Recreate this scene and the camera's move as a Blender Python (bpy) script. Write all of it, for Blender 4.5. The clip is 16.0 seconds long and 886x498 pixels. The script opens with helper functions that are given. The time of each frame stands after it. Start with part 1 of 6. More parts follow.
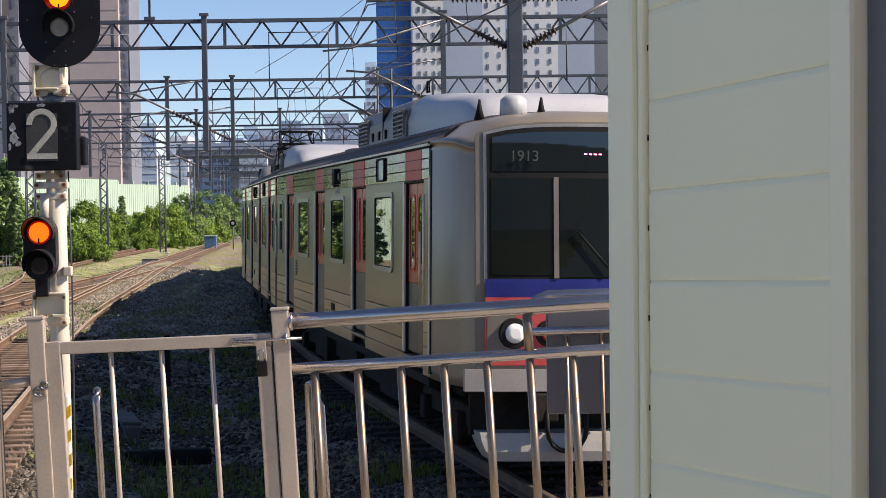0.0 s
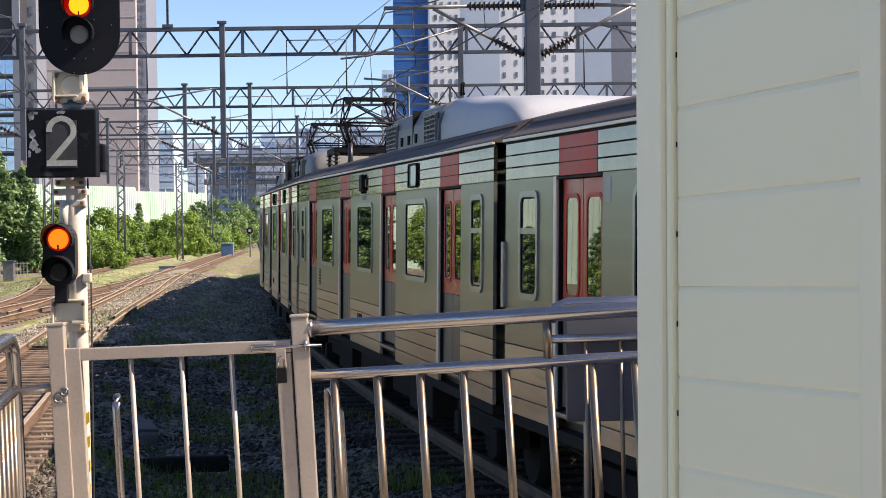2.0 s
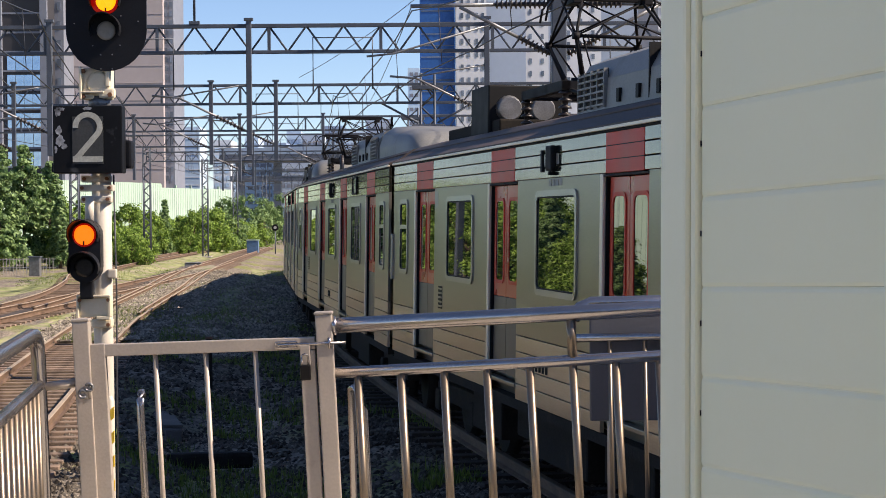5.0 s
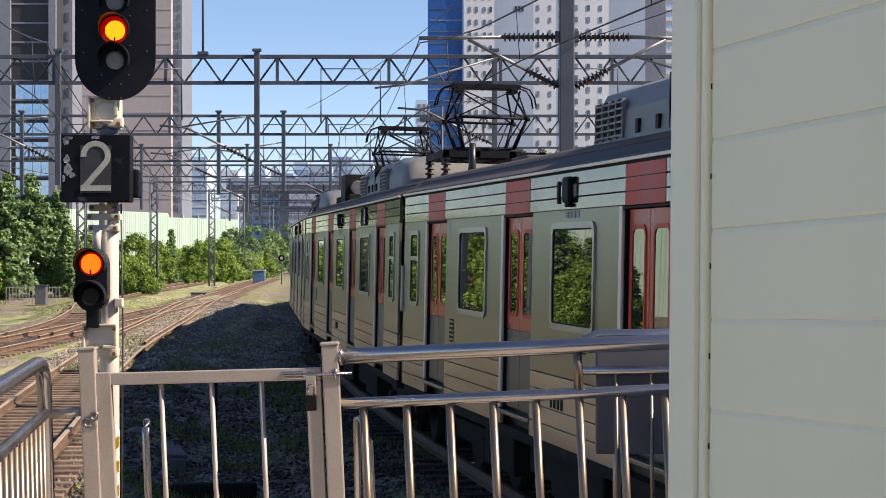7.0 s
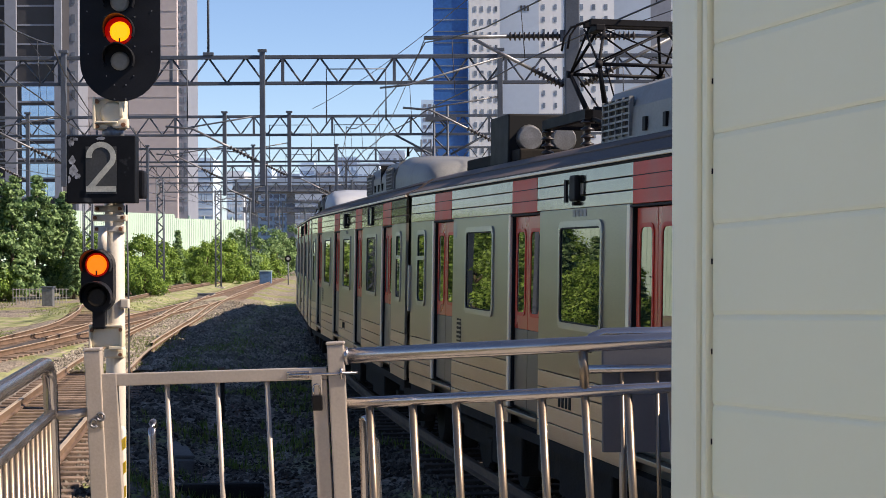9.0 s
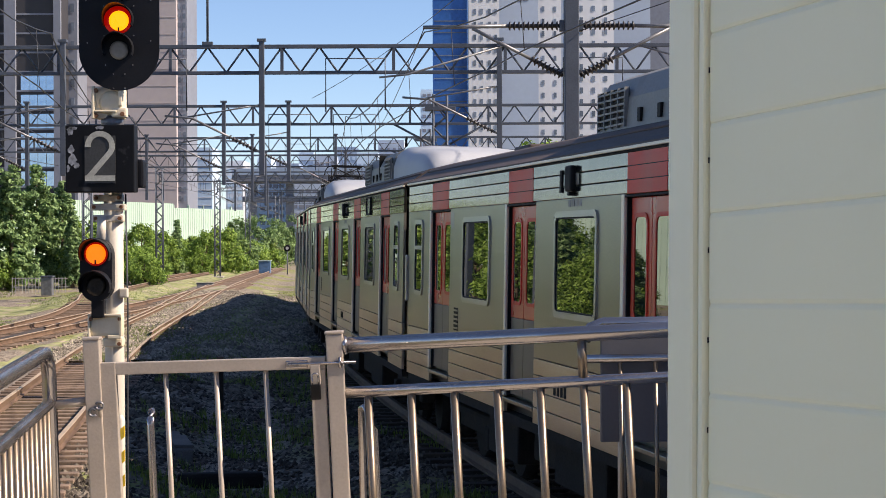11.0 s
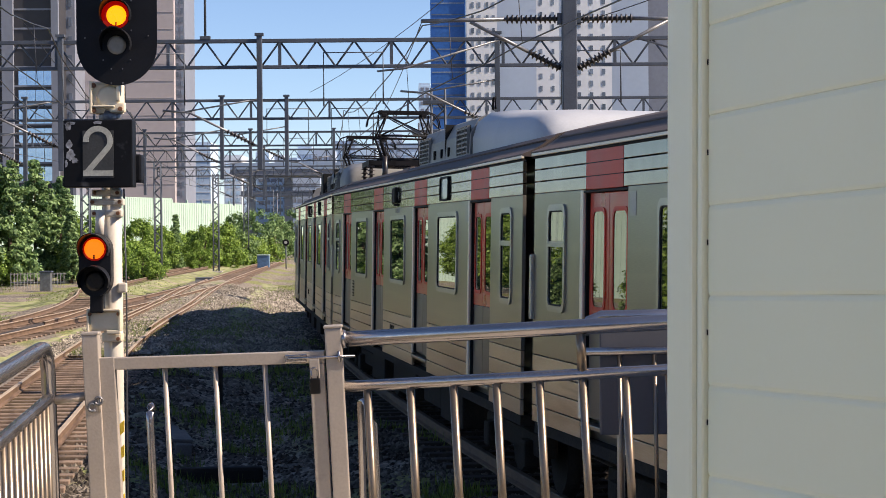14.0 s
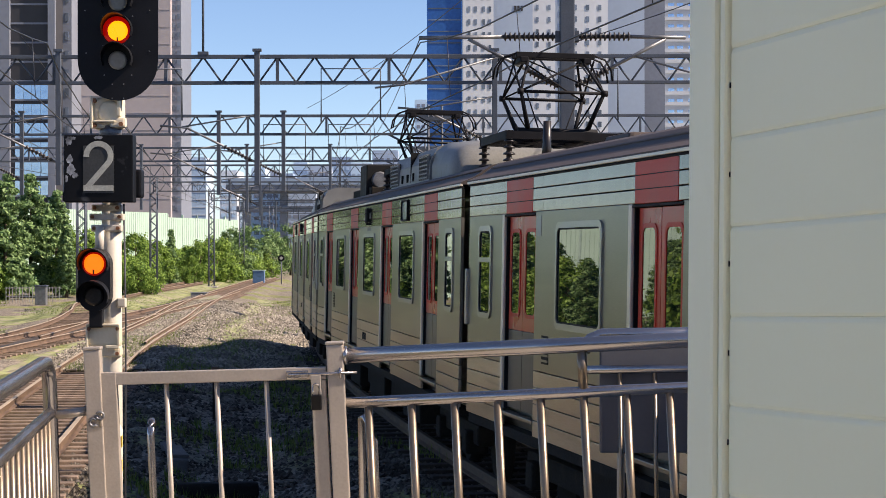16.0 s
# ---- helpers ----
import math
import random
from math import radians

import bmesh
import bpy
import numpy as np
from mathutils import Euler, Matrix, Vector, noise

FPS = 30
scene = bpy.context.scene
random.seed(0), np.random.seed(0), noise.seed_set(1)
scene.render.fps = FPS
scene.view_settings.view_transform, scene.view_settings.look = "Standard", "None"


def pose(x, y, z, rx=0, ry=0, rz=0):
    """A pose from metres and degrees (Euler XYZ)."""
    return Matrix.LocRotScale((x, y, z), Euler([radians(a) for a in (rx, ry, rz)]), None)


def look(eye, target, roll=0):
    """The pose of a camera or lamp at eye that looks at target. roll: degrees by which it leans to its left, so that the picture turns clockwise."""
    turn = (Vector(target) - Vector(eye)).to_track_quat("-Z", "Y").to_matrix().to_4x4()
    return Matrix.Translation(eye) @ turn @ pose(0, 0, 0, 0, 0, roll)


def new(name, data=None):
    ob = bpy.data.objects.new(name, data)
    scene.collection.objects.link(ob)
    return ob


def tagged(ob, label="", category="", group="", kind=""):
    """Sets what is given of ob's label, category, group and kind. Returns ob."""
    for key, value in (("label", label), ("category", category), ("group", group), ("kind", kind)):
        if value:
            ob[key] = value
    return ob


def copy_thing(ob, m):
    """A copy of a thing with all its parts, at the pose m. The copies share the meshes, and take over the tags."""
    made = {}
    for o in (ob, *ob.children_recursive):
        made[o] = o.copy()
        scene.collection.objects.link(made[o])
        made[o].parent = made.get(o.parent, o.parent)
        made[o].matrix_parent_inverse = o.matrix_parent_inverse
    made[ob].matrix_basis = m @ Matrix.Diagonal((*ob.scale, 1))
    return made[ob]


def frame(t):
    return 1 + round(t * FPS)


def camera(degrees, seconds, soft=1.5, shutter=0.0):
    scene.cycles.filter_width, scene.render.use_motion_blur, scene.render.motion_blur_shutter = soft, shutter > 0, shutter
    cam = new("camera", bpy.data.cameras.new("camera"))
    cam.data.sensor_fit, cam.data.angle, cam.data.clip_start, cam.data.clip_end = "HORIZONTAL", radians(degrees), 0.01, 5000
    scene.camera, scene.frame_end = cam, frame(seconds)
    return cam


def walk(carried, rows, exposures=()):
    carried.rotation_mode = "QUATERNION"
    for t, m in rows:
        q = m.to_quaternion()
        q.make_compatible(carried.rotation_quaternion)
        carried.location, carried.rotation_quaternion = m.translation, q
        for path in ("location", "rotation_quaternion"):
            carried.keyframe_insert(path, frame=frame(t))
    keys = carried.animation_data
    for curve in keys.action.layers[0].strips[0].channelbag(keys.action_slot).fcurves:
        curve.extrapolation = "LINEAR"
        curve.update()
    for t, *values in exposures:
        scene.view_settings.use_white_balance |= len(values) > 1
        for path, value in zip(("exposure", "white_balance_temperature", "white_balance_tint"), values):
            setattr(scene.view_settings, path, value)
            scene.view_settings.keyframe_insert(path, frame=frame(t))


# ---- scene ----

# World: z = 0 is the top of the rails, y runs ahead along the tracks, x to the right.
# ---------------------------------------------------------------- camera
cam = camera(25.25, 16.0, soft=0.55)
PATH = [
    (0, 0.0133, 0.0058, 2.7534, -1.398, -1.111, 0.908),
    (0.5, 0.0122, 0.0048, 2.7553, -1.430, -0.996, 0.906),
    (1, 0.0082, 0.0003, 2.7527, -1.226, -0.905, 0.889),
    (1.5, 0.0039, 0.0011, 2.7539, -1.018, -0.896, 0.919),
    (2, 0.0008, -0.0033, 2.7516, -0.917, -0.877, 0.804),
    (2.5, 0.0013, -0.0099, 2.7520, -0.893, -0.876, 0.828),
    (3, 0.0025, -0.0084, 2.7513, -0.815, -0.971, 0.822),
    (3.5, 0.0046, -0.0012, 2.7515, -0.641, -1.191, 0.807),
    (4, 0.0048, -0.0018, 2.7516, -0.408, -1.263, 0.778),
    (6.5, -0.0011, 0.0004, 2.7503, -0.021, -0.091, 0.044),
    (7, -0.0000, -0.0000, 2.7500, 0.000, -0.000, -0.000),
    (7.5, 0.0013, -0.0032, 2.7499, 0.053, 0.028, 0.069),
    (8, 0.0027, 0.0026, 2.7480, 0.117, 0.050, 0.183),
    (10.5, 0.0068, 0.0010, 2.7462, 0.206, -0.216, 0.312),
    (11, 0.0073, 0.0000, 2.7457, 0.165, -0.303, 0.220),
    (11.5, 0.0084, 0.0015, 2.7469, 0.274, -0.420, 0.296),
    (12, 0.0074, 0.0002, 2.7458, 0.438, -0.487, 0.464),
    (12.5, 0.0070, -0.0037, 2.7468, 0.543, -0.493, 0.634),
    (13, 0.0065, -0.0042, 2.7460, 0.537, -0.497, 0.678),
    (13.5, 0.0051, -0.0014, 2.7443, 0.493, -0.493, 0.717),
    (14, 0.0070, 0.0015, 2.7453, 0.123, -0.486, 0.447),
    (14.5, 0.0072, -0.0048, 2.7465, -0.406, -0.498, 0.016),
    (15, 0.0019, -0.0064, 2.7481, -0.443, -0.351, -0.192),
    (15.5, -0.0157, -0.0134, 2.7507, -0.194, -0.143, -0.078),
    (16, -0.0208, -0.0142, 2.7485, -0.016, -0.008, 0.090),
]
walk(cam, [(t, pose(x, y, z, 90 + pitch, roll, yaw)) for t, x, y, z, yaw, pitch, roll in PATH],
     exposures=[(t, e, 6900, 18) for t, e in ((0.0, 0.62), (0.5, 0.88), (1.0, 0.90), (1.5, 0.93), (2.0, 0.96), (2.5, 0.76), (3.0, 0.72), (3.5, 0.76), (16.0, 0.77))])

# ---------------------------------------------------------------- light
SUN_AZ, SUN_EL = 100.0, 40.0          # degrees to the right of straight ahead, and above the horizon
world = bpy.data.worlds.new("world")
scene.world = world
world.use_nodes = True
wn = world.node_tree.nodes
sky = wn.new("ShaderNodeTexSky")
sky.sky_type = "NISHITA"
sky.sun_disc = False
sky.sun_elevation = radians(SUN_EL)
sky.sun_rotation = radians(SUN_AZ)
sky.air_density, sky.dust_density, sky.ozone_density = 0.85, 0.0, 5.0
sky.altitude = 1200
wn["Background"].inputs["Strength"].default_value = 0.09
world.node_tree.links.new(sky.outputs[0], wn["Background"].inputs[0])
sun = new("sun", bpy.data.lights.new("sun", "SUN"))
sun.data.energy, sun.data.angle, sun.data.color = 5.0, radians(0.5), (1.0, 0.90, 0.75)
a, e = radians(SUN_AZ), radians(SUN_EL)
sun.matrix_world = look((0, 0, 40), (-math.sin(a) * math.cos(e), -math.cos(a) * math.cos(e), 40 - math.sin(e)))


# ---------------------------------------------------------------- materials
def material(name, base, rough=0.6, metal=0.0, var=0.25, scale=6.0, fine=60.0, bump=0.15, tint=None, stretch=(1, 1, 1), spec=0.5, per_object=0.0, dirt=None, rvar=0.12, edge=None):
    """Two scales of noise vary the colour and roughness; a fine one gives relief."""
    m = bpy.data.materials.new(name)
    m.use_nodes = True
    nt = m.node_tree
    n, l = nt.nodes, nt.links
    b = n["Principled BSDF"]
    tc = n.new("ShaderNodeTexCoord")
    mp = n.new("ShaderNodeMapping")
    mp.inputs["Scale"].default_value = stretch
    l.new(tc.outputs["Object"], mp.inputs[0])
    big = n.new("ShaderNodeTexNoise")
    big.inputs["Scale"].default_value, big.inputs["Detail"].default_value = scale, 5
    small = n.new("ShaderNodeTexNoise")
    small.inputs["Scale"].default_value, small.inputs["Detail"].default_value = fine, 4
    for x in (big, small):
        l.new(mp.outputs[0], x.inputs["Vector"])
    ramp = n.new("ShaderNodeValToRGB")
    ramp.color_ramp.elements[0].position, ramp.color_ramp.elements[1].position = 0.3, 0.7
    lo = [c * (1 - var) for c in base]
    hi = [min(1, c * (1 + var)) for c in (tint or base)]
    ramp.color_ramp.elements[0].color = (*lo, 1)
    ramp.color_ramp.elements[1].color = (*hi, 1)
    l.new(big.outputs[0], ramp.inputs[0])
    mix = n.new("ShaderNodeMix")
    mix.data_type, mix.blend_type = "RGBA", "OVERLAY"
    mix.inputs[0].default_value = min(1, var * 1.5)
    l.new(ramp.outputs[0], mix.inputs[6])
    l.new(small.outputs[0], mix.inputs[7])
    out = mix.outputs[2]
    if dirt:
        dn = n.new("ShaderNodeTexNoise")
        dn.inputs["Scale"].default_value, dn.inputs["Detail"].default_value = dirt[1], 8
        l.new(mp.outputs[0], dn.inputs["Vector"])
        dr = n.new("ShaderNodeValToRGB")
        dr.color_ramp.elements[0].position, dr.color_ramp.elements[1].position = dirt[2], dirt[2] + 0.18
        l.new(dn.outputs[0], dr.inputs[0])
        dm = n.new("ShaderNodeMix")
        dm.data_type = "RGBA"
        l.new(dr.outputs[0], dm.inputs[0])
        l.new(out, dm.inputs[6])
        dm.inputs[7].default_value = (*dirt[0], 1)
        out = dm.outputs[2]
    if per_object:
        oi = n.new("ShaderNodeObjectInfo")
        mr = n.new("ShaderNodeMapRange")
        mr.inputs[3].default_value, mr.inputs[4].default_value = 1 - per_object, 1 + per_object
        l.new(oi.outputs["Random"], mr.inputs[0])
        hv = n.new("ShaderNodeHueSaturation")
        l.new(mr.outputs[0], hv.inputs["Value"])
        l.new(out, hv.inputs["Color"])
        out = hv.outputs[0]
    l.new(out, b.inputs["Base Color"])
    b.inputs["Metallic"].default_value = metal
    b.inputs["Specular IOR Level"].default_value = spec
    if edge:
        b.inputs["Specular Tint"].default_value = (*edge, 1)
    rr = n.new("ShaderNodeMapRange")
    rr.inputs[3].default_value, rr.inputs[4].default_value = max(0.005, rough - rvar), min(1, rough + rvar)
    l.new(big.outputs[0], rr.inputs[0])
    l.new(rr.outputs[0], b.inputs["Roughness"])
    if bump:
        bp = n.new("ShaderNodeBump")
        bp.inputs["Strength"].default_value, bp.inputs["Distance"].default_value = bump, 0.01
        l.new(small.outputs[0], bp.inputs["Height"])
        l.new(bp.outputs[0], b.inputs["Normal"])
    return m


def glowing(name, colour, strength, base=(0.05, 0.02, 0.01)):
    m = material(name, base, 0.3)
    b = m.node_tree.nodes["Principled BSDF"]
    b.inputs["Emission Color"].default_value = (*colour, 1)
    b.inputs["Emission Strength"].default_value = strength
    return m


STEEL = material("dull_stainless", (0.345, 0.322, 0.275), 0.30, 0.72, 0.12, 0.8, 90, 0.03, stretch=(1, 0.12, 3), rvar=0.05, edge=(0.8, 0.78, 0.70), dirt=((0.42, 0.40, 0.31), 1.6, 0.60))
STEEL_FRIEZE = material("bright_stainless", (0.235, 0.222, 0.188), 0.10, 0.92, 0.12, 1.2, 5, 0.25, stretch=(1, 1.6, 0.15), rvar=0.05, edge=(0.85, 0.84, 0.8))
STEEL_BRIGHT = material("jamb_stainless", (0.90, 0.80, 0.62), 0.4, 0.2, 0.08, 3, 60, 0.03)
# warmer, brighter steel: the sunlit ground's reflection is put into the colour
STEEL_WARM_REFLECT = material("lower_stainless", (0.72, 0.61, 0.47), 0.32, 0.78, 0.18, 1.2, 70, 0.05, stretch=(1, 0.15, 2), edge=(0.6, 0.56, 0.5), dirt=((0.50, 0.42, 0.30), 3.0, 0.62))
ROOF = material("roof_grey", (0.095, 0.076, 0.068), 0.58, 0.0, 0.2, 1.5, 40, 0.08, stretch=(1, 0.3, 1), spec=0.15, dirt=((0.12, 0.10, 0.08), 2.0, 0.6))
DOOR_RED = material("door_red", (0.58, 0.055, 0.028), 0.30, 0.0, 0.12, 2, 60, 0.03)
DOOR_GREY = material("door_lower_grey", (0.125, 0.105, 0.09), 0.4, 0.3, 0.15, 2, 60, 0.03)
RED_PATCH = material("frieze_red", (0.62, 0.05, 0.03), 0.42, 0.0, 0.12, 2, 60, 0.03, spec=0.25)
TRAIN_GLASS = material("tinted_glass", (0.010, 0.014, 0.012), 0.012, 0.0, 0.1, 2, 30, 0.0, spec=1.0, rvar=0.006)
WINDOW_FRAME = material("window_frame_aluminium", (0.46, 0.435, 0.385), 0.32, 0.6, 0.08, 4, 60, 0.03)
BLACK = material("black_rubber", (0.010, 0.010, 0.010), 0.65, 0.0, 0.2, 5, 60, 0.1, spec=0.25)
UNDER = material("underframe_black", (0.018, 0.016, 0.014), 0.85, 0.0, 0.4, 3, 40, 0.3, spec=0.2, dirt=((0.045, 0.034, 0.025), 3, 0.58))
AC_GREY = material("unit_grey", (0.21, 0.21, 0.20), 0.5, 0.1, 0.15, 2, 40, 0.06, dirt=((0.13, 0.12, 0.10), 2, 0.6))
AC_WHITE = material("unit_white", (0.42, 0.44, 0.47), 0.45, 0.0, 0.06, 2, 40, 0.03)
PANTO = material("pantograph_steel", (0.012, 0.012, 0.014), 0.6, 0.0, 0.2, 5, 50, 0.1, spec=0.12)
FACE = material("cab_face_beige", (0.29, 0.25, 0.195), 0.36, 0.3, 0.08, 1.5, 50, 0.03)
FACE_GREY = material("cab_cheek_grey", (0.25, 0.225, 0.185), 0.35, 0.3, 0.08, 1.5, 50, 0.03)
BLUE = material("livery_blue", (0.02, 0.03, 0.20), 0.3, 0.0, 0.1, 2, 40, 0.02)
PINK = material("livery_red", (0.62, 0.09, 0.09), 0.35, 0.0, 0.1, 2, 40, 0.02)
SKIRT_WHITE = material("bumper_white", (0.38, 0.365, 0.34), 0.4, 0.0, 0.1, 2, 40, 0.03)
LENS = material("headlamp_glass", (0.85, 0.85, 0.83), 0.1, 0.0, 0.05, 4, 40, 0.0)
LED_PINK = glowing("led_pink", (1.0, 0.25, 0.45), 3.0)
LED_DIM = glowing("segment_display", (0.45, 0.55, 0.50), 0.02, (0.06, 0.075, 0.075))
PLATE_GREY = material("figure_grey", (0.36, 0.36, 0.34), 0.6)
# browner tube for the bars, whose tan and dark reflections are coloured in
TUBE_WARM_REFLECT = material("brushed_bar", (0.25, 0.20, 0.15), 0.34, 0.8, 0.12, 4, 120, 0.04, dirt=((0.24, 0.19, 0.14), 10, 0.62))
TUBE = material("polished_tube", (0.41, 0.385, 0.38), 0.22, 0.92, 0.10, 3, 120, 0.03, edge=(0.75, 0.72, 0.7), dirt=((0.28, 0.235, 0.19), 9, 0.68))
GATE = material("weathered_aluminium", (0.43, 0.375, 0.32), 0.5, 0.35, 0.10, 4, 90, 0.06, dirt=((0.30, 0.25, 0.2), 12, 0.66))
BRASS = material("padlock_dark", (0.014, 0.013, 0.013), 0.4, 0.6, 0.2, 20, 90, 0.05)
PANEL = material("cabin_panel_cream", (0.90, 0.89, 0.66), 0.5, 0.0, 0.03, 1.5, 120, 0.02, dirt=((0.84, 0.83, 0.60), 1.2, 0.62))
PANEL_TRIM = material("cabin_trim_cream", (0.90, 0.89, 0.68), 0.45, 0.0, 0.04, 2, 90, 0.02)
GREY_BOARD = material("board_blue_grey", (0.105, 0.11, 0.13), 0.5, 0.1, 0.06, 2, 60, 0.03)
SIGNAL_BLACK = material("signal_black", (0.008, 0.009, 0.012), 0.5, 0.0, 0.2, 4, 70, 0.05, spec=0.25)
SIGN_BLACK = material("sign_face_black", (0.006, 0.007, 0.009), 0.5, 0.0, 0.2, 5, 40, 0.02, spec=0.2, dirt=((0.16, 0.17, 0.18), 4.5, 0.68))
PEELED = material("peeled_paint", (0.16, 0.17, 0.19), 0.7, 0.0, 0.5, 14, 60, 0.1, tint=(0.32, 0.34, 0.37))
SIGN_DARK = material("matrix_field_dark", (0.045, 0.048, 0.048), 0.5)
SIGN_FIGURE = material("matrix_figure", (0.42, 0.43, 0.38), 0.6)
CREAM = material("cast_cream", (0.74, 0.65, 0.48), 0.45, 0.0, 0.08, 5, 60, 0.08, dirt=((0.45, 0.33, 0.2), 7, 0.66))
MAST_WHITE = material("mast_white", (0.60, 0.55, 0.47), 0.5, 0.0, 0.08, 4, 60, 0.08, dirt=((0.42, 0.33, 0.22), 6, 0.64))
RUST_BOLT = material("rusty_bolt", (0.22, 0.10, 0.05), 0.7, 0.3)
YELLOW = material("hazard_yellow", (0.75, 0.5, 0.04), 0.5)
AMBER_HOT = glowing("amber_lamp", (1.0, 0.24, 0.004), 1.6)
AMBER = glowing("amber_lamp_small", (1.0, 0.15, 0.006), 1.1)
# emissive ring that imitates the lamps' red glow around their lenses
RED_GLOW_RING = glowing("red_rim", (1.0, 0.008, 0.002), 0.16, (0.03, 0.004, 0.002))
LAMP_OFF = material("lamp_lens_unlit", (0.30, 0.30, 0.28), 0.12, 0.0, 0.1, 10, 40, 0.02)
LAMP_DARK = material("lamp_lens_dark", (0.025, 0.025, 0.025), 0.2)
RAIL_RUST = material("rail_rust", (0.155, 0.10, 0.068), 0.75, 0.2, 0.3, 3, 40, 0.2)
RAIL_TOP = material("rail_polished", (0.46, 0.365, 0.265), 0.55, 0.25, 0.15, 2, 60, 0.05)
SLEEPER = material("sleeper_wood", (0.175, 0.125, 0.092), 0.9, 0.0, 0.35, 5, 60, 0.4, per_object=0.3)
GANTRY = material("gantry_steel", (0.085, 0.10, 0.125), 0.55, 0.3, 0.15, 2, 30, 0.1)
WIRE = material("wire_dark", (0.05, 0.055, 0.065), 0.5, 0.5)
INSULATOR = material("insulator_brown", (0.022, 0.018, 0.018), 0.35)
ARM = material("galvanised_arm", (0.19, 0.195, 0.205), 0.45, 0.5)
BARK = material("bark", (0.11, 0.08, 0.055), 0.95, 0.0, 0.3, 8, 40, 0.4)
BARRIER = material("barrier_mint", (0.38, 0.51, 0.42), 0.55, 0.0, 0.06, 0.6, 20, 0.05)
CABINET_BLUE = material("cabinet_blue", (0.08, 0.16, 0.28), 0.5)
BARRIER_POST = material("barrier_post", (0.30, 0.40, 0.36), 0.6)
PAVING = material("platform_paving", (0.46, 0.42, 0.345), 0.85, 0.0, 0.12, 1.0, 30, 0.2)
CONCRETE = material("concrete", (0.36, 0.34, 0.31), 0.85, 0.0, 0.15, 1.0, 30, 0.2)
T_BEIGE = material("tower_beige", (0.40, 0.36, 0.37), 0.7, 0.0, 0.05, 0.05, 1, 0.0)
T_DARK = material("tower_dark", (0.035, 0.035, 0.042), 0.6, 0.0, 0.1, 0.05, 1, 0.0)
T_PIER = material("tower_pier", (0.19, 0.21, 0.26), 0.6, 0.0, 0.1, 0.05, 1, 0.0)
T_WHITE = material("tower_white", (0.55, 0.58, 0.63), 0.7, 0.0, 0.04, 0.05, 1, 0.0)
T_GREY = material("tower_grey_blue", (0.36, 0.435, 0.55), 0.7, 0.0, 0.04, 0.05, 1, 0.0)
T_GLASS = material("tower_blue_glass", (0.03, 0.12, 0.36), 0.12, 0.2, 0.2, 0.08, 1, 0.0)
T_PANE = material("tower_pane", (0.13, 0.16, 0.21), 0.15, 0.0, 0.2, 0.3, 1, 0.0, per_object=0.5)
# distance haze is mixed into the far blocks' paler, bluer colours
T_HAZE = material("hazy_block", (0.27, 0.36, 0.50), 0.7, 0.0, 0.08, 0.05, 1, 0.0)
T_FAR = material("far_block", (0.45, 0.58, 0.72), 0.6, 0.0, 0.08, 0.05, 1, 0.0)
SKY_GLASS = material("sky_glass", (0.50, 0.62, 0.78), 0.08, 0.85, 0.3, 0.1, 1, 0.0)


def leaf_material(name, base, tint):
    m = bpy.data.materials.new(name)
    m.use_nodes = True
    n, l = m.node_tree.nodes, m.node_tree.links
    b = n["Principled BSDF"]
    g = n.new("ShaderNodeNewGeometry")
    ramp = n.new("ShaderNodeValToRGB")
    ramp.color_ramp.elements[0].color = (*base, 1)
    ramp.color_ramp.elements[1].color = (*tint, 1)
    l.new(g.outputs["Random Per Island"], ramp.inputs[0])
    l.new(ramp.outputs[0], b.inputs["Base Color"])
    b.inputs["Roughness"].default_value = 0.55
    b.inputs["Specular IOR Level"].default_value = 0.3
    tr = n.new("ShaderNodeBsdfTranslucent")
    l.new(ramp.outputs[0], tr.inputs[0])
    mx = n.new("ShaderNodeMixShader")
    mx.inputs[0].default_value = 0.32
    l.new(b.outputs[0], mx.inputs[1])
    l.new(tr.outputs[0], mx.inputs[2])
    l.new(mx.outputs[0], n["Material Output"].inputs[0])
    return m


def island_material(name, lo, hi, rough=0.9):
    """Each loose piece of a mesh takes its own shade."""
    m = bpy.data.materials.new(name)
    m.use_nodes = True
    n, l = m.node_tree.nodes, m.node_tree.links
    b = n["Principled BSDF"]
    g, tc = n.new("ShaderNodeNewGeometry"), n.new("ShaderNodeTexCoord")
    no, add, ramp = n.new("ShaderNodeTexNoise"), n.new("ShaderNodeMath"), n.new("ShaderNodeValToRGB")
    no.inputs["Scale"].default_value, no.inputs["Detail"].default_value = 0.9, 6
    l.new(tc.outputs["Object"], no.inputs["Vector"])
    add.operation = "MULTIPLY"
    l.new(g.outputs["Random Per Island"], add.inputs[0])
    mr = n.new("ShaderNodeMapRange")
    mr.inputs[1].default_value, mr.inputs[2].default_value, mr.inputs[3].default_value, mr.inputs[4].default_value = 0.3, 0.7, 0.35, 1.3
    l.new(no.outputs[0], mr.inputs[0])
    l.new(mr.outputs[0], add.inputs[1])
    ramp.color_ramp.elements[0].color, ramp.color_ramp.elements[1].color = (*lo, 1), (*hi, 1)
    l.new(add.outputs[0], ramp.inputs[0])
    l.new(ramp.outputs[0], b.inputs["Base Color"])
    b.inputs["Roughness"].default_value, b.inputs["Specular IOR Level"].default_value = rough, 0.2
    return m


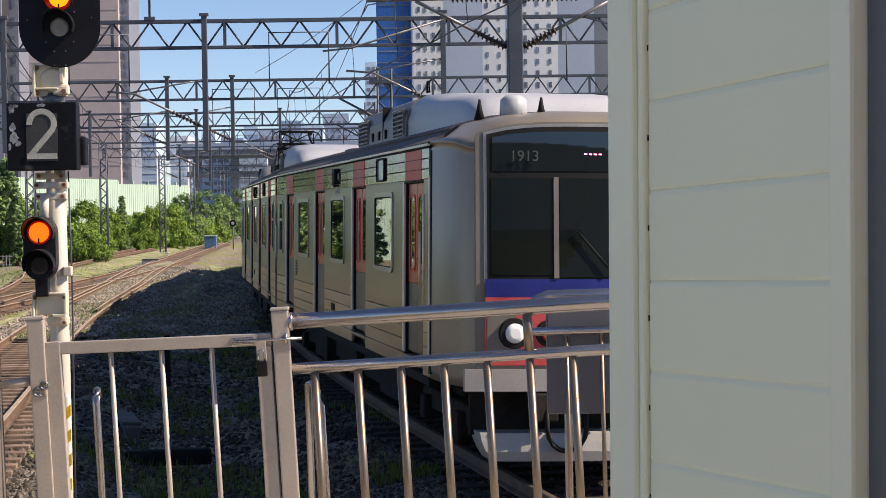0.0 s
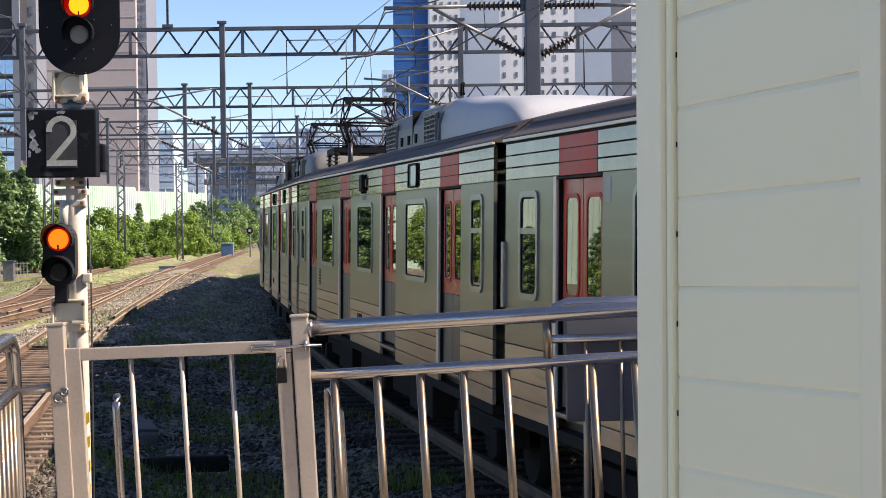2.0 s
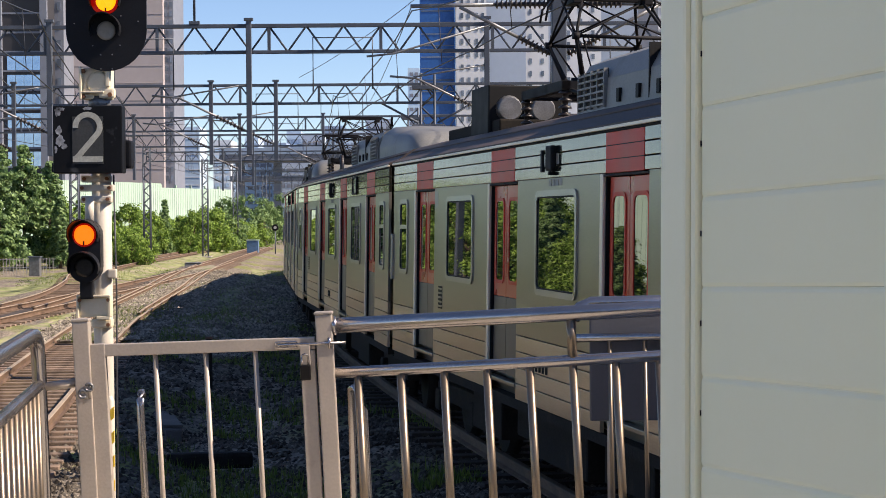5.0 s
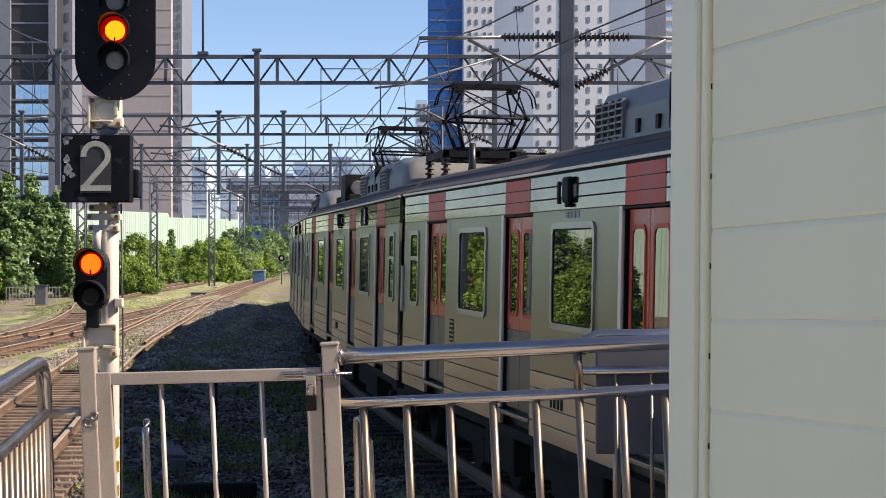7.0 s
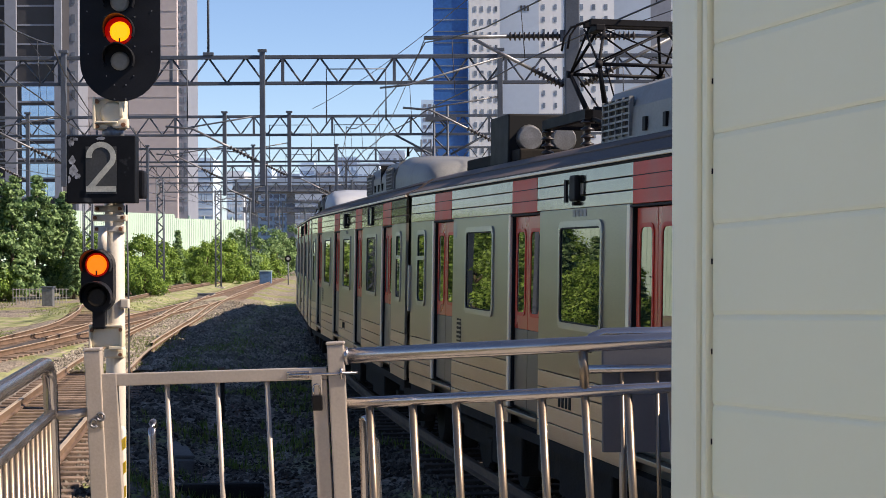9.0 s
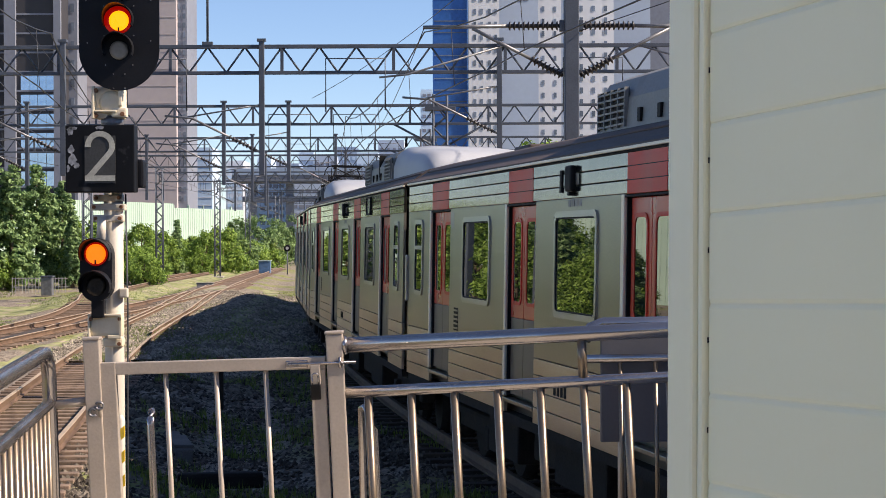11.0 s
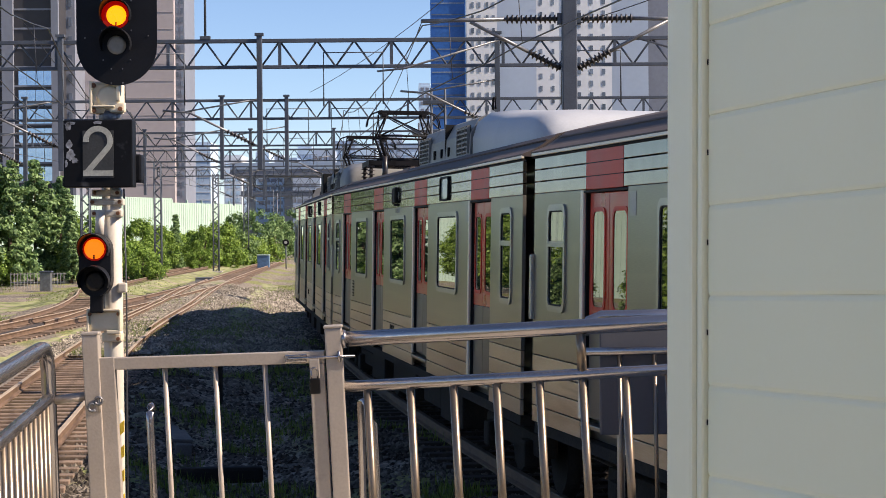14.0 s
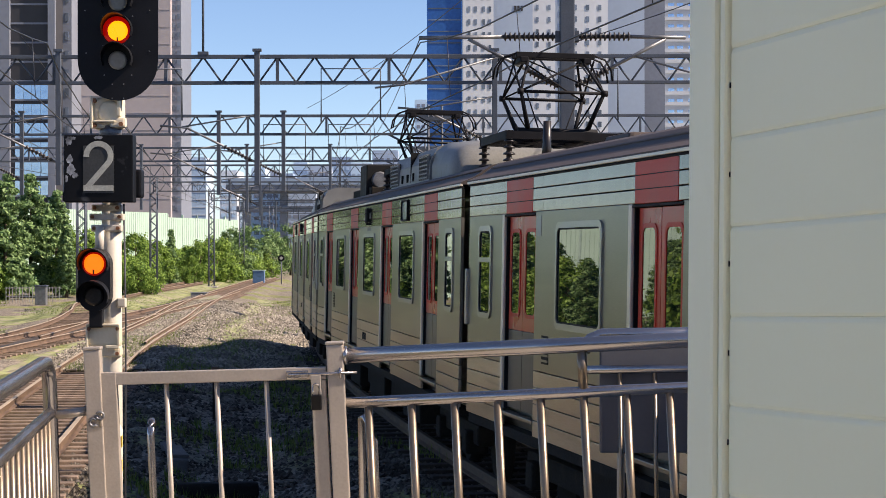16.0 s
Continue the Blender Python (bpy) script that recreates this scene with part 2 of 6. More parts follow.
# track under the train: oil and the train's shade are both in these colours
SLEEPER_OILED_SHADED = material("oiled_sleeper", (0.05, 0.037, 0.028), 0.9, 0.0, 0.35, 5, 60, 0.4, per_object=0.3)
RAIL_SHADED = material("rail_dull", (0.10, 0.075, 0.055), 0.6, 0.2, 0.2, 3, 50, 0.1)
STONE = island_material("ballast_stone", (0.10, 0.085, 0.068), (0.43, 0.385, 0.315))
# darker copy of the ballast stone, with the train's shade in its colour
STONE_SHADED = island_material("ballast_stone_dirty", (0.018, 0.014, 0.010), (0.19, 0.165, 0.135))
LEAF = leaf_material("broad_leaf", (0.05, 0.11, 0.016), (0.32, 0.47, 0.085))
NEEDLE = leaf_material("conifer_leaf", (0.05, 0.11, 0.04), (0.30, 0.44, 0.17))
GRASS = leaf_material("grass_blade", (0.06, 0.12, 0.018), (0.22, 0.27, 0.055))


def ground_material():
    m = bpy.data.materials.new("ballast_and_grass")
    m.use_nodes = True
    n, l = m.node_tree.nodes, m.node_tree.links
    b = n["Principled BSDF"]
    tc = n.new("ShaderNodeTexCoord")
    vo = n.new("ShaderNodeTexVoronoi")
    vo.inputs["Scale"].default_value = 14
    l.new(tc.outputs["Object"], vo.inputs["Vector"])
    r1 = n.new("ShaderNodeValToRGB")
    r1.color_ramp.elements[0].color, r1.color_ramp.elements[1].color = (0.075, 0.062, 0.05, 1), (0.34, 0.29, 0.23, 1)
    l.new(vo.outputs["Color"], r1.inputs[0])
    no = n.new("ShaderNodeTexNoise")
    no.inputs["Scale"].default_value, no.inputs["Detail"].default_value = 0.16, 7
    l.new(tc.outputs["Object"], no.inputs["Vector"])
    r2 = n.new("ShaderNodeValToRGB")
    r2.color_ramp.elements[0].position, r2.color_ramp.elements[1].position = 0.50, 0.60
    l.new(no.outputs[0], r2.inputs[0])
    n3 = n.new("ShaderNodeTexNoise")
    n3.inputs["Scale"].default_value, n3.inputs["Detail"].default_value = 3.0, 8
    l.new(tc.outputs["Object"], n3.inputs["Vector"])
    r3 = n.new("ShaderNodeValToRGB")
    r3.color_ramp.elements[0].position, r3.color_ramp.elements[1].position = 0.3, 0.7
    r3.color_ramp.elements[0].color, r3.color_ramp.elements[1].color = (0.10, 0.13, 0.03, 1), (0.28, 0.27, 0.10, 1)
    l.new(n3.outputs[0], r3.inputs[0])
    mx = n.new("ShaderNodeMix")
    mx.data_type = "RGBA"
    l.new(r2.outputs[0], mx.inputs[0])
    l.new(r1.outputs[0], mx.inputs[6])
    l.new(r3.outputs[0], mx.inputs[7])
    l.new(mx.outputs[2], b.inputs["Base Color"])
    b.inputs["Roughness"].default_value = 0.95
    bp = n.new("ShaderNodeBump")
    bp.inputs["Strength"].default_value, bp.inputs["Distance"].default_value = 0.8, 0.05
    l.new(vo.outputs["Distance"], bp.inputs["Height"])
    l.new(bp.outputs[0], b.inputs["Normal"])
    return m


GROUND = ground_material()
TROUGH = material("dirty_concrete", (0.12, 0.11, 0.10), 0.9, 0.0, 0.3, 2, 40, 0.3)
DISPLAY = material("display_glass", (0.34, 0.38, 0.34), 0.12, 0.0, 0.15, 3, 40, 0.0, spec=0.8)
BLACK_BALLAST = material("oiled_ballast", (0.022, 0.018, 0.016), 0.8, 0.0, 0.5, 5, 30, 0.8, tint=(0.07, 0.055, 0.045), dirt=((0.14, 0.11, 0.085), 1.6, 0.66))
CHALK = material("pale_gravel", (0.21, 0.18, 0.145), 0.95, 0.0, 0.4, 5, 26, 0.9, tint=(0.35, 0.31, 0.25), dirt=((0.17, 0.20, 0.06), 0.8, 0.45))


# ---------------------------------------------------------------- mesh helpers
def box(bm, x0, x1, y0, y1, z0, z1, bevel=0.0):
    c = bmesh.ops.create_cube(bm, size=1)["verts"]
    for v in c:
        v.co = Vector(((x0 + x1) / 2 + v.co.x * (x1 - x0), (y0 + y1) / 2 + v.co.y * (y1 - y0), (z0 + z1) / 2 + v.co.z * (z1 - z0)))
    if bevel:
        edges = {e for v in c for e in v.link_edges}
        bmesh.ops.bevel(bm, geom=list(edges), offset=bevel, segments=2, profile=0.6, affect="EDGES")
    return bm


def tube(bm, pts, r, n=8, cap=True):
    """A round tube along a line of points."""
    pts = [Vector(p) for p in pts]
    rings = []
    for i, p in enumerate(pts):
        d = (pts[min(i + 1, len(pts) - 1)] - pts[max(i - 1, 0)]).normalized()
        up = Vector((0, 0, 1)) if abs(d.z) < 0.9 else Vector((0, 1, 0))
        u = d.cross(up).normalized()
        w = d.cross(u).normalized()
        rr = r[i] if isinstance(r, (list, tuple)) else r
        rings.append([bm.verts.new(p + rr * (math.cos(k * math.tau / n) * u + math.sin(k * math.tau / n) * w)) for k in range(n)])
    for a_, b_ in zip(rings, rings[1:]):
        for k in range(n):
            f = bm.faces.new((a_[k], a_[(k + 1) % n], b_[(k + 1) % n], b_[k]))
            f.smooth = True
    if cap:
        bm.faces.new(rings[0])
        bm.faces.new(rings[-1])
    return bm


def extrude_y(bm, prof, y0, y1):
    """A closed outline in x, z drawn out along y."""
    a_ = [bm.verts.new((x, y0, z)) for x, z in prof]
    b_ = [bm.verts.new((x, y1, z)) for x, z in prof]
    k = len(prof)
    for i in range(k):
        bm.faces.new((a_[i], a_[(i + 1) % k], b_[(i + 1) % k], b_[i]))
    bm.faces.new(a_)
    bm.faces.new(b_)
    return bm


def rounded(w, h, r, n=4):
    """A rounded rectangle about the origin."""
    out = []
    for cx, cz, a0 in ((w / 2 - r, h / 2 - r, 0), (-w / 2 + r, h / 2 - r, 90), (-w / 2 + r, -h / 2 + r, 180), (w / 2 - r, -h / 2 + r, 270)):
        out += [(cx + r * math.cos(radians(a0 + 90 * i / n)), cz + r * math.sin(radians(a0 + 90 * i / n))) for i in range(n + 1)]
    return out


def slab_x(bm, outline, x0, x1, cy, cz):
    """An outline in y, z about (cy, cz), as a slab between x0 and x1."""
    a_ = [bm.verts.new((x0, cy + p, cz + q)) for p, q in outline]
    b_ = [bm.verts.new((x1, cy + p, cz + q)) for p, q in outline]
    k = len(outline)
    for i in range(k):
        bm.faces.new((a_[i], a_[(i + 1) % k], b_[(i + 1) % k], b_[i]))
    bm.faces.new(a_)
    bm.faces.new(b_)
    return bm


def ring_x(bm, outer, inner, x0, x1, cy, cz):
    """A frame between two outlines of the same number of points, from x0 to x1."""
    o0, o1 = [[bm.verts.new((x, cy + p, cz + q)) for p, q in outer] for x in (x0, x1)]
    i0, i1 = [[bm.verts.new((x, cy + p, cz + q)) for p, q in inner] for x in (x0, x1)]
    k = len(outer)
    for i in range(k):
        j = (i + 1) % k
        bm.faces.new((o0[i], o0[j], i0[j], i0[i]))
        bm.faces.new((o1[i], o1[j], i1[j], i1[i]))
        bm.faces.new((o0[i], o0[j], o1[j], o1[i]))
        bm.faces.new((i0[i], i0[j], i1[j], i1[i]))
    return bm


def part(name, bm, mat, parent=None, label="", smooth=False):
    bmesh.ops.recalc_face_normals(bm, faces=bm.faces[:])
    me = bpy.data.meshes.new(name)
    if smooth:
        for f in bm.faces:
            f.smooth = True
    bm.to_mesh(me)
    bm.free()
    me.materials.append(mat)
    ob = new(name, me)
    ob.parent = parent
    if label:
        tagged(ob, label)
    return ob


def again(ob, parent, x=0, y=0, z=0, rz=0):
    """One more piece on the same mesh."""
    o = new(ob.name.split(".")[0], ob.data)
    o.parent = parent
    o.matrix_basis = pose(x, y, z, 0, 0, rz)
    return o


def thing(name, label, category, m=None, group="", kind=""):
    ob = new(name)
    ob.empty_display_size = 0.2
    if m is not None:
        ob.matrix_basis = m
    return tagged(ob, label, category, group, kind)


def from_arrays(name, verts, faces, mat, parent=None):
    me = bpy.data.meshes.new(name)
    me.from_pydata([tuple(v) for v in verts], [], [tuple(f) for f in faces])
    me.materials.append(mat)
    ob = new(name, me)
    ob.parent = parent
    return ob


def ribbed(bm, a_, b_, n, r):
    """A turned insulator: sheds along a core, as one piece."""
    a_, b_ = Vector(a_), Vector(b_)
    pts, rad = [], []
    for k in range(n):
        for u, q in ((0.0, 0.45), (0.45, 0.45), (0.5, 1.0), (0.75, 0.9), (0.95, 0.45)):
            pts.append(a_.lerp(b_, (k + u) / n))
            rad.append(r * q)
    return tube(bm, pts, rad, 9)


# ---------------------------------------------------------------- lines of the tracks
RADIUS, HEAD0 = 409.0, radians(9.28)


def main_line(s):
    """The train's track: a right-hand curve that runs out straight. Point and heading (left of ahead)."""
    s1 = min(max(s, -26.0), 90.0)
    th = HEAD0 - s1 / RADIUS
    x = 0.97 + RADIUS * (math.cos(HEAD0) - math.cos(th))
    y = 26.25 + RADIUS * (math.sin(HEAD0) - math.sin(th))
    return x - math.sin(th) * (s - s1), y + math.cos(th) * (s - s1), th


def spline(knots, step=0.65):
    """Points at even steps along a smooth line through the knots, with headings."""
    k = np.array(knots, float)
    k = np.vstack((2 * k[0] - k[1], k, 2 * k[-1] - k[-2]))
    fine = []
    for i in range(1, len(k) - 2):
        for u in np.linspace(0, 1, 60, endpoint=False):
            p0, p1, p2, p3 = k[i - 1:i + 3]
            fine.append(0.5 * (2 * p1 + (p2 - p0) * u + (2 * p0 - 5 * p1 + 4 * p2 - p3) * u * u + (3 * p1 - p0 - 3 * p2 + p3) * u ** 3))
    fine = np.array(fine)
    d = np.concatenate(([0], np.cumsum(np.hypot(*np.diff(fine, axis=0).T))))
    s = np.arange(0, d[-1], step)
    x, y = np.interp(s, d, fine[:, 0]), np.interp(s, d, fine[:, 1])
    th = np.arctan2(-np.gradient(x), np.gradient(y))
    return list(zip(x, y, th))


LINE_MAIN = [main_line(s) for s in np.arange(-50, 150, 0.65)]
LINE_SECOND = spline([(-3.5, 2), (-4.75, 14), (-6.2, 27.6), (-9.0, 53.8), (-11.0, 81), (-13.0, 107), (-14.4, 130), (-17.0, 190), (-19.5, 260)])
LINE_THIRD = spline([(-13.2, 20), (-13.3, 40), (-13.1, 58), (-12.9, 84), (-13.2, 108), (-14.0, 130)])
LINE_FOURTH = spline([(-13.4, 60), (-14.3, 75), (-16.2, 90), (-18.4, 104), (-19.9, 122), (-20.7, 150), (-21.6, 190)])
LINE_FIFTH = spline([(-9.3, 56), (-9.9, 62), (-11.2, 80), (-12.7, 98), (-13.1, 106)])


# ---------------------------------------------------------------- ground
def near_line(x, y, line):
    a_ = np.array([(p[0], p[1]) for p in line])
    return np.sqrt(((x[:, None] - a_[None, ::3, 0]) ** 2 + (y[:, None] - a_[None, ::3, 1]) ** 2).min(1))


def ground_height(x, y):
    x, y = np.asarray(x, float), np.asarray(y, float)
    z = np.full(x.shape, -0.50)
    for line in (LINE_MAIN, LINE_SECOND, LINE_THIRD, LINE_FOURTH, LINE_FIFTH):
        d = near_line(x, y, line)
        z = np.maximum(z, -0.215 - np.clip((d - 1.5) / 1.4, 0, 1) ** 1.3 * 0.31)
    # heaps of spare ballast between the two nearer tracks
    for cx, cy, sx, sy, h in ((-5.9, 58, 1.1, 9, 0.55), (-7.6, 78, 1.0, 8, 0.6), (-3.9, 40, 0.9, 5, 0.35), (-9.4, 96, 1.1, 7, 0.5), (-5.1, 38, 0.8, 2.6, 0.30), (-4.3, 33, 0.5, 1.5, 0.15), (-3.0, 26.6, 0.8, 0.9, -0.30), (-2.0, 30, 0.5, 3.5, 0.16)):
        z += h * np.exp(-((x - cx) / sx) ** 2 - ((y - cy) / sy) ** 2)
    z += 0.05 * np.sin(x * 2.1 + y * 0.7) * np.sin(y * 1.3 - x) * (z < -0.25)
    return z


def grid(xs, ys):
    gx, gy = np.meshgrid(xs, ys)
    x, y = gx.ravel(), gy.ravel()
    inside = (np.abs(x) < 60) & (y > -5) & (y < 270)
    z = np.full(x.shape, -0.5)
    z[inside] = ground_height(x[inside], y[inside])
    k, r = len(xs), len(ys)
    faces = [(j * k + i, j * k + i + 1, (j + 1) * k + i + 1, (j + 1) * k + i) for j in range(r - 1) for i in range(k - 1)]
    return np.stack((x, y, z), 1), faces


gx = np.concatenate(([-3000, -800, -200, -80, -50], np.arange(-32, 14, 0.4), [20, 40, 100, 400, 3000]))
gy = np.concatenate(([-600, -100, -20, 0, 8], np.arange(12, 110, 0.5), np.arange(110, 200, 1.5), [220, 260, 400, 900, 4000]))
tagged(from_arrays("ground", *grid(gx, gy), GROUND), "gravel ballast ground with patches of dry grass", "ground", kind="structure")


def scatter(name, count, lo, hi, shape, size, mat, keep, label, category, zoff=0.0):
    """Many small pieces on the ground, as one mesh."""
    rs = np.random.RandomState(count)
    x, y = rs.uniform(lo[0], hi[0], count * 3), lo[1] + (hi[1] - lo[1]) * rs.uniform(0, 1, count * 3) ** 1.5
    ok = keep(x, y)
    x, y = x[ok][:count], y[ok][:count]
    z = ground_height(x, y) + zoff
    v0, f0 = shape
    v0 = np.array(v0)
    k, n = len(v0), len(x)
    s = rs.uniform(*size, n)[:, None, None]
    jit = 1 + rs.uniform(-0.35, 0.35, (n, k, 3))
    a_ = rs.uniform(0, math.tau, n)
    v = v0[None] * jit * s
    c, d = np.cos(a_)[:, None], np.sin(a_)[:, None]
    vx, vy = v[..., 0] * c - v[..., 1] * d, v[..., 0] * d + v[..., 1] * c
    vv = np.stack((vx + x[:, None], vy + y[:, None], v[..., 2] + z[:, None]), -1).reshape(-1, 3)
    faces = [tuple(q + i * k for q in f) for i in range(n) for f in f0]
    return tagged(from_arrays(name, vv, faces, mat), label, category, kind="stuff")


OCTA = ([(1, 0, 0), (0, 1, 0), (-1, 0, 0), (0, -1, 0), (0, 0, 0.7), (0, 0, -0.5)], [(0, 1, 4), (1, 2, 4), (2, 3, 4), (3, 0, 4), (1, 0, 5), (2, 1, 5), (3, 2, 5), (0, 3, 5)])
TUFT = ([(-0.06, 0, 0), (0.06, 0, 0), (0.15, 0.2, 1), (0, -0.06, 0), (0, 0.06, 0), (-0.25, 0.1, 0.8), (0.05, 0.05, 0), (-0.05, -0.05, 0), (0.1, -0.3, 0.7)], [(0, 1, 2), (3, 4, 5), (6, 7, 8)])
# near stones are coloured dark to deepen the shade beside the train
scatter("dirty_ballast_stones", 46000, (-8, 17), (3.0, 50), OCTA, (0.02, 0.058), STONE_SHADED, lambda x, y: (x > -5.3 - 0.10 * (y - 26)) & (x < 0.6 - 0.17 * (y - 26) + 3.0) & (np.sin(x * 7 + y) * 3 + y < 47), "ballast stones beside the platform end, coloured dark as in shade", "ballast")
scatter("ballast_stones", 24000, (-12, 44), (-2, 95), OCTA, (0.03, 0.08), STONE, lambda x, y: x > -4.6 - 0.075 * y, "loose grey-brown ballast stones between the tracks", "ballast")
scatter("grass_tufts", 9000, (-9, 22), (0.5, 60), TUFT, (0.06, 0.20), GRASS, lambda x, y: (np.sin(x * 1.7 + 0.4 + 0.6 * np.sin(y)) + np.sin(y * 0.9 + 1.0 + x) + 0.8 * np.sin(5 * x + 2.3 * y) > 0.45) & (x < 0.3 - 0.14 * (y - 26)) & (x > -4.7 - 0.10 * (y - 27)), "low green weeds growing through the ballast", "grass", -0.02)
scatter("field_grass", 22000, (-30, 46), (-5, 140), TUFT, (0.06, 0.16), GRASS, lambda x, y: (near_line(x, y, LINE_SECOND) > 1.9) & (near_line(x, y, LINE_THIRD) > 2.2) & (np.sin(x * 0.6) + np.sin(y * 0.13) > 0.2), "patchy yellow-green grass beside the tracks", "grass", -0.02)


WEEDY_GRAVEL = material("weedy_gravel", (0.17, 0.14, 0.11), 0.95, 0.0, 0.45, 6, 22, 0.9, tint=(0.33, 0.28, 0.22), dirt=((0.15, 0.18, 0.06), 0.8, 0.50))
GRASS_FLOOR = material("dry_grass_floor", (0.14, 0.18, 0.05), 0.95, 0.0, 0.35, 0.9, 14, 0.6, tint=(0.26, 0.27, 0.12), dirt=((0.32, 0.27, 0.21), 1.3, 0.50))


def lawn(name, knots, half, label, lift=0.03, mat=GRASS_FLOOR, wave=0.3):
    """A strip of turf with a ragged edge, a little above the gravel."""
    pts = spline(knots, 0.5)
    vs, fs, m = [], [], 13
    rs = np.random.RandomState(len(pts))
    for i, (x, y, th) in enumerate(pts):
        taper = min(1, i / 14, (len(pts) - 1 - i) / 14) * (0.75 + wave * math.sin(i * 0.31) * math.sin(i * 0.113 + 1))
        for k in range(m):
            v = k / (m - 1) * 2 - 1
            u = v * (half * taper + (rs.uniform(-0.4, 0.4) * half * wave if k in (0, m - 1) else 0))
            vs.append((x + u * math.cos(th), y + u * math.sin(th), lift * (1 - v ** 6) - 0.03 * v ** 6))
    vs = np.array(vs)
    vs[:, 2] += ground_height(vs[:, 0], vs[:, 1])
    for i in range(len(pts) - 1):
        fs += [(i * m + k, i * m + k + 1, (i + 1) * m + k + 1, (i + 1) * m + k) for k in range(m - 1)]
    return tagged(from_arrays(name, vs, fs, mat), label, "grass", kind="structure")


lawn("grass_verge", [(-26, 40), (-22.5, 62), (-20.5, 84), (-18.5, 104), (-17.5, 125)], 4.2, "sunlit yellow-green grass verge beside the siding")
lawn("grass_verge", [(-19, 120), (-19.5, 150), (-21, 185), (-22.5, 215)], 3.6, "sunlit yellow-green grass verge beside the siding")
lawn("grass_verge", [(-5.6, 52), (-7.2, 68), (-8.4, 84), (-9.6, 104), (-11.4, 128)], 0.6, "strip of yellow-green turf between the tracks")
lawn("grass_verge", [(-10.9, 46), (-11.2, 58), (-11.3, 70)], 0.5, "strip of yellow-green turf between the tracks")
lawn("grass_verge", [(-6.4, 38), (-8.0, 52), (-9.0, 62)], 0.28, "strip of yellow-green turf between the tracks")


lawn("gravel_infill", [(p[0], p[1]) for p in LINE_SECOND if 47 < p[1] < 128][::12], 1.6, "pale weedy gravel that buries the sleepers of the second track", 0.09, CHALK, 0.06)
lawn("oiled_ballast", [(-13.9, 88), (-14.1, 100), (-14.3, 112), (-14.5, 122)], 1.3, "strip of black ballast inside the turnout", 0.075, BLACK_BALLAST)
lawn("oiled_ballast", [(-13.0, 54), (-13.1, 64), (-13.4, 76)], 0.8, "strip of black ballast inside the turnout", 0.075, BLACK_BALLAST)
lawn("oiled_ballast", [(-10.6, 92), (-12.2, 104), (-13.2, 118)], 0.5, "strip of black ballast inside the turnout", 0.11, BLACK_BALLAST)


scatter("infill_stones", 9000, (-16, 47), (-7, 112), OCTA, (0.03, 0.07), STONE, lambda x, y: near_line(x, y, LINE_SECOND) < 1.6, "loose pale stones between the rails of the second track", "ballast", 0.09)
scatter("infill_weeds", 9000, (-14, 47), (-7, 90), TUFT, (0.05, 0.14), GRASS, lambda x, y: (near_line(x, y, LINE_SECOND) < 1.3) & (np.sin(x * 1.3) + np.sin(y * 0.31 + 1.0) + 0.5 * np.sin(y * 1.7) > 0.3), "low weeds between the rails of the second track", "grass", 0.06)
scatter("verge_stones", 16000, (-16, 50), (-3, 110), OCTA, (0.04, 0.10), STONE, lambda x, y: (near_line(x, y, LINE_SECOND) > 1.5) & (near_line(x, y, LINE_MAIN) > 1.7) & (x > -4.6 - 0.088 * y), "loose pale stones heaped between the tracks", "ballast")


# ---------------------------------------------------------------- tracks
def track(line, label, lo, hi, spread=1, oiled_shaded=False):
    t = thing("railway_track", label, "railway track", kind="structure")
    line = [p for p in line if lo <= p[1] <= hi]
    for side in (-1, 1):
        for mat, nm, prof in ((RAIL_RUST, "rail", ((-0.06, -0.16), (0.06, -0.16), (0.06, -0.14), (0.012, -0.12), (0.012, -0.04), (0.040, -0.034), (0.040, -0.006), (-0.040, -0.006), (-0.040, -0.034), (-0.012, -0.04), (-0.012, -0.12), (-0.06, -0.14))),
                              (RAIL_SHADED if oiled_shaded else RAIL_TOP, "rail_head", ((-0.038, -0.0055), (0.038, -0.0055), (0.033, 0.0), (-0.033, 0.0)))):
            bm = bmesh.new()
            rings = []
            for x, y, th in line:
                c, s_ = math.cos(th), math.sin(th)
                rings.append([bm.verts.new((x + (side * 0.755 + p) * c, y + (side * 0.755 + p) * s_, q)) for p, q in prof])
            k = len(prof)
            for a_, b_ in zip(rings, rings[1:]):
                for i in range(k):
                    bm.faces.new((a_[i], a_[(i + 1) % k], b_[(i + 1) % k], b_[i]))
            part(nm, bm, mat, t, "worn shiny rail head" if nm == "rail_head" else "")
    first = None
    for x, y, th in line[:300 * spread:spread]:
        if first is None:
            first = part("sleeper", box(bmesh.new(), -1.25, 1.25, -0.115, 0.115, -0.32, -0.165, 0.012), SLEEPER_OILED_SHADED if oiled_shaded else SLEEPER, t)
            first.matrix_basis = pose(x, y, 0, 0, 0, math.degrees(th))
        else:
            again(first, t, x, y, 0.006 * math.sin(y * 7.3), math.degrees(th) + 1.0 * math.sin(y * 3.1))
    return t


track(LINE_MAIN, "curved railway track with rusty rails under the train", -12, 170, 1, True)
track(LINE_SECOND, "railway track with rusty rails and wooden sleepers", 6, 195)
track(LINE_THIRD, "rusty siding track that joins the next track", 22, 129)

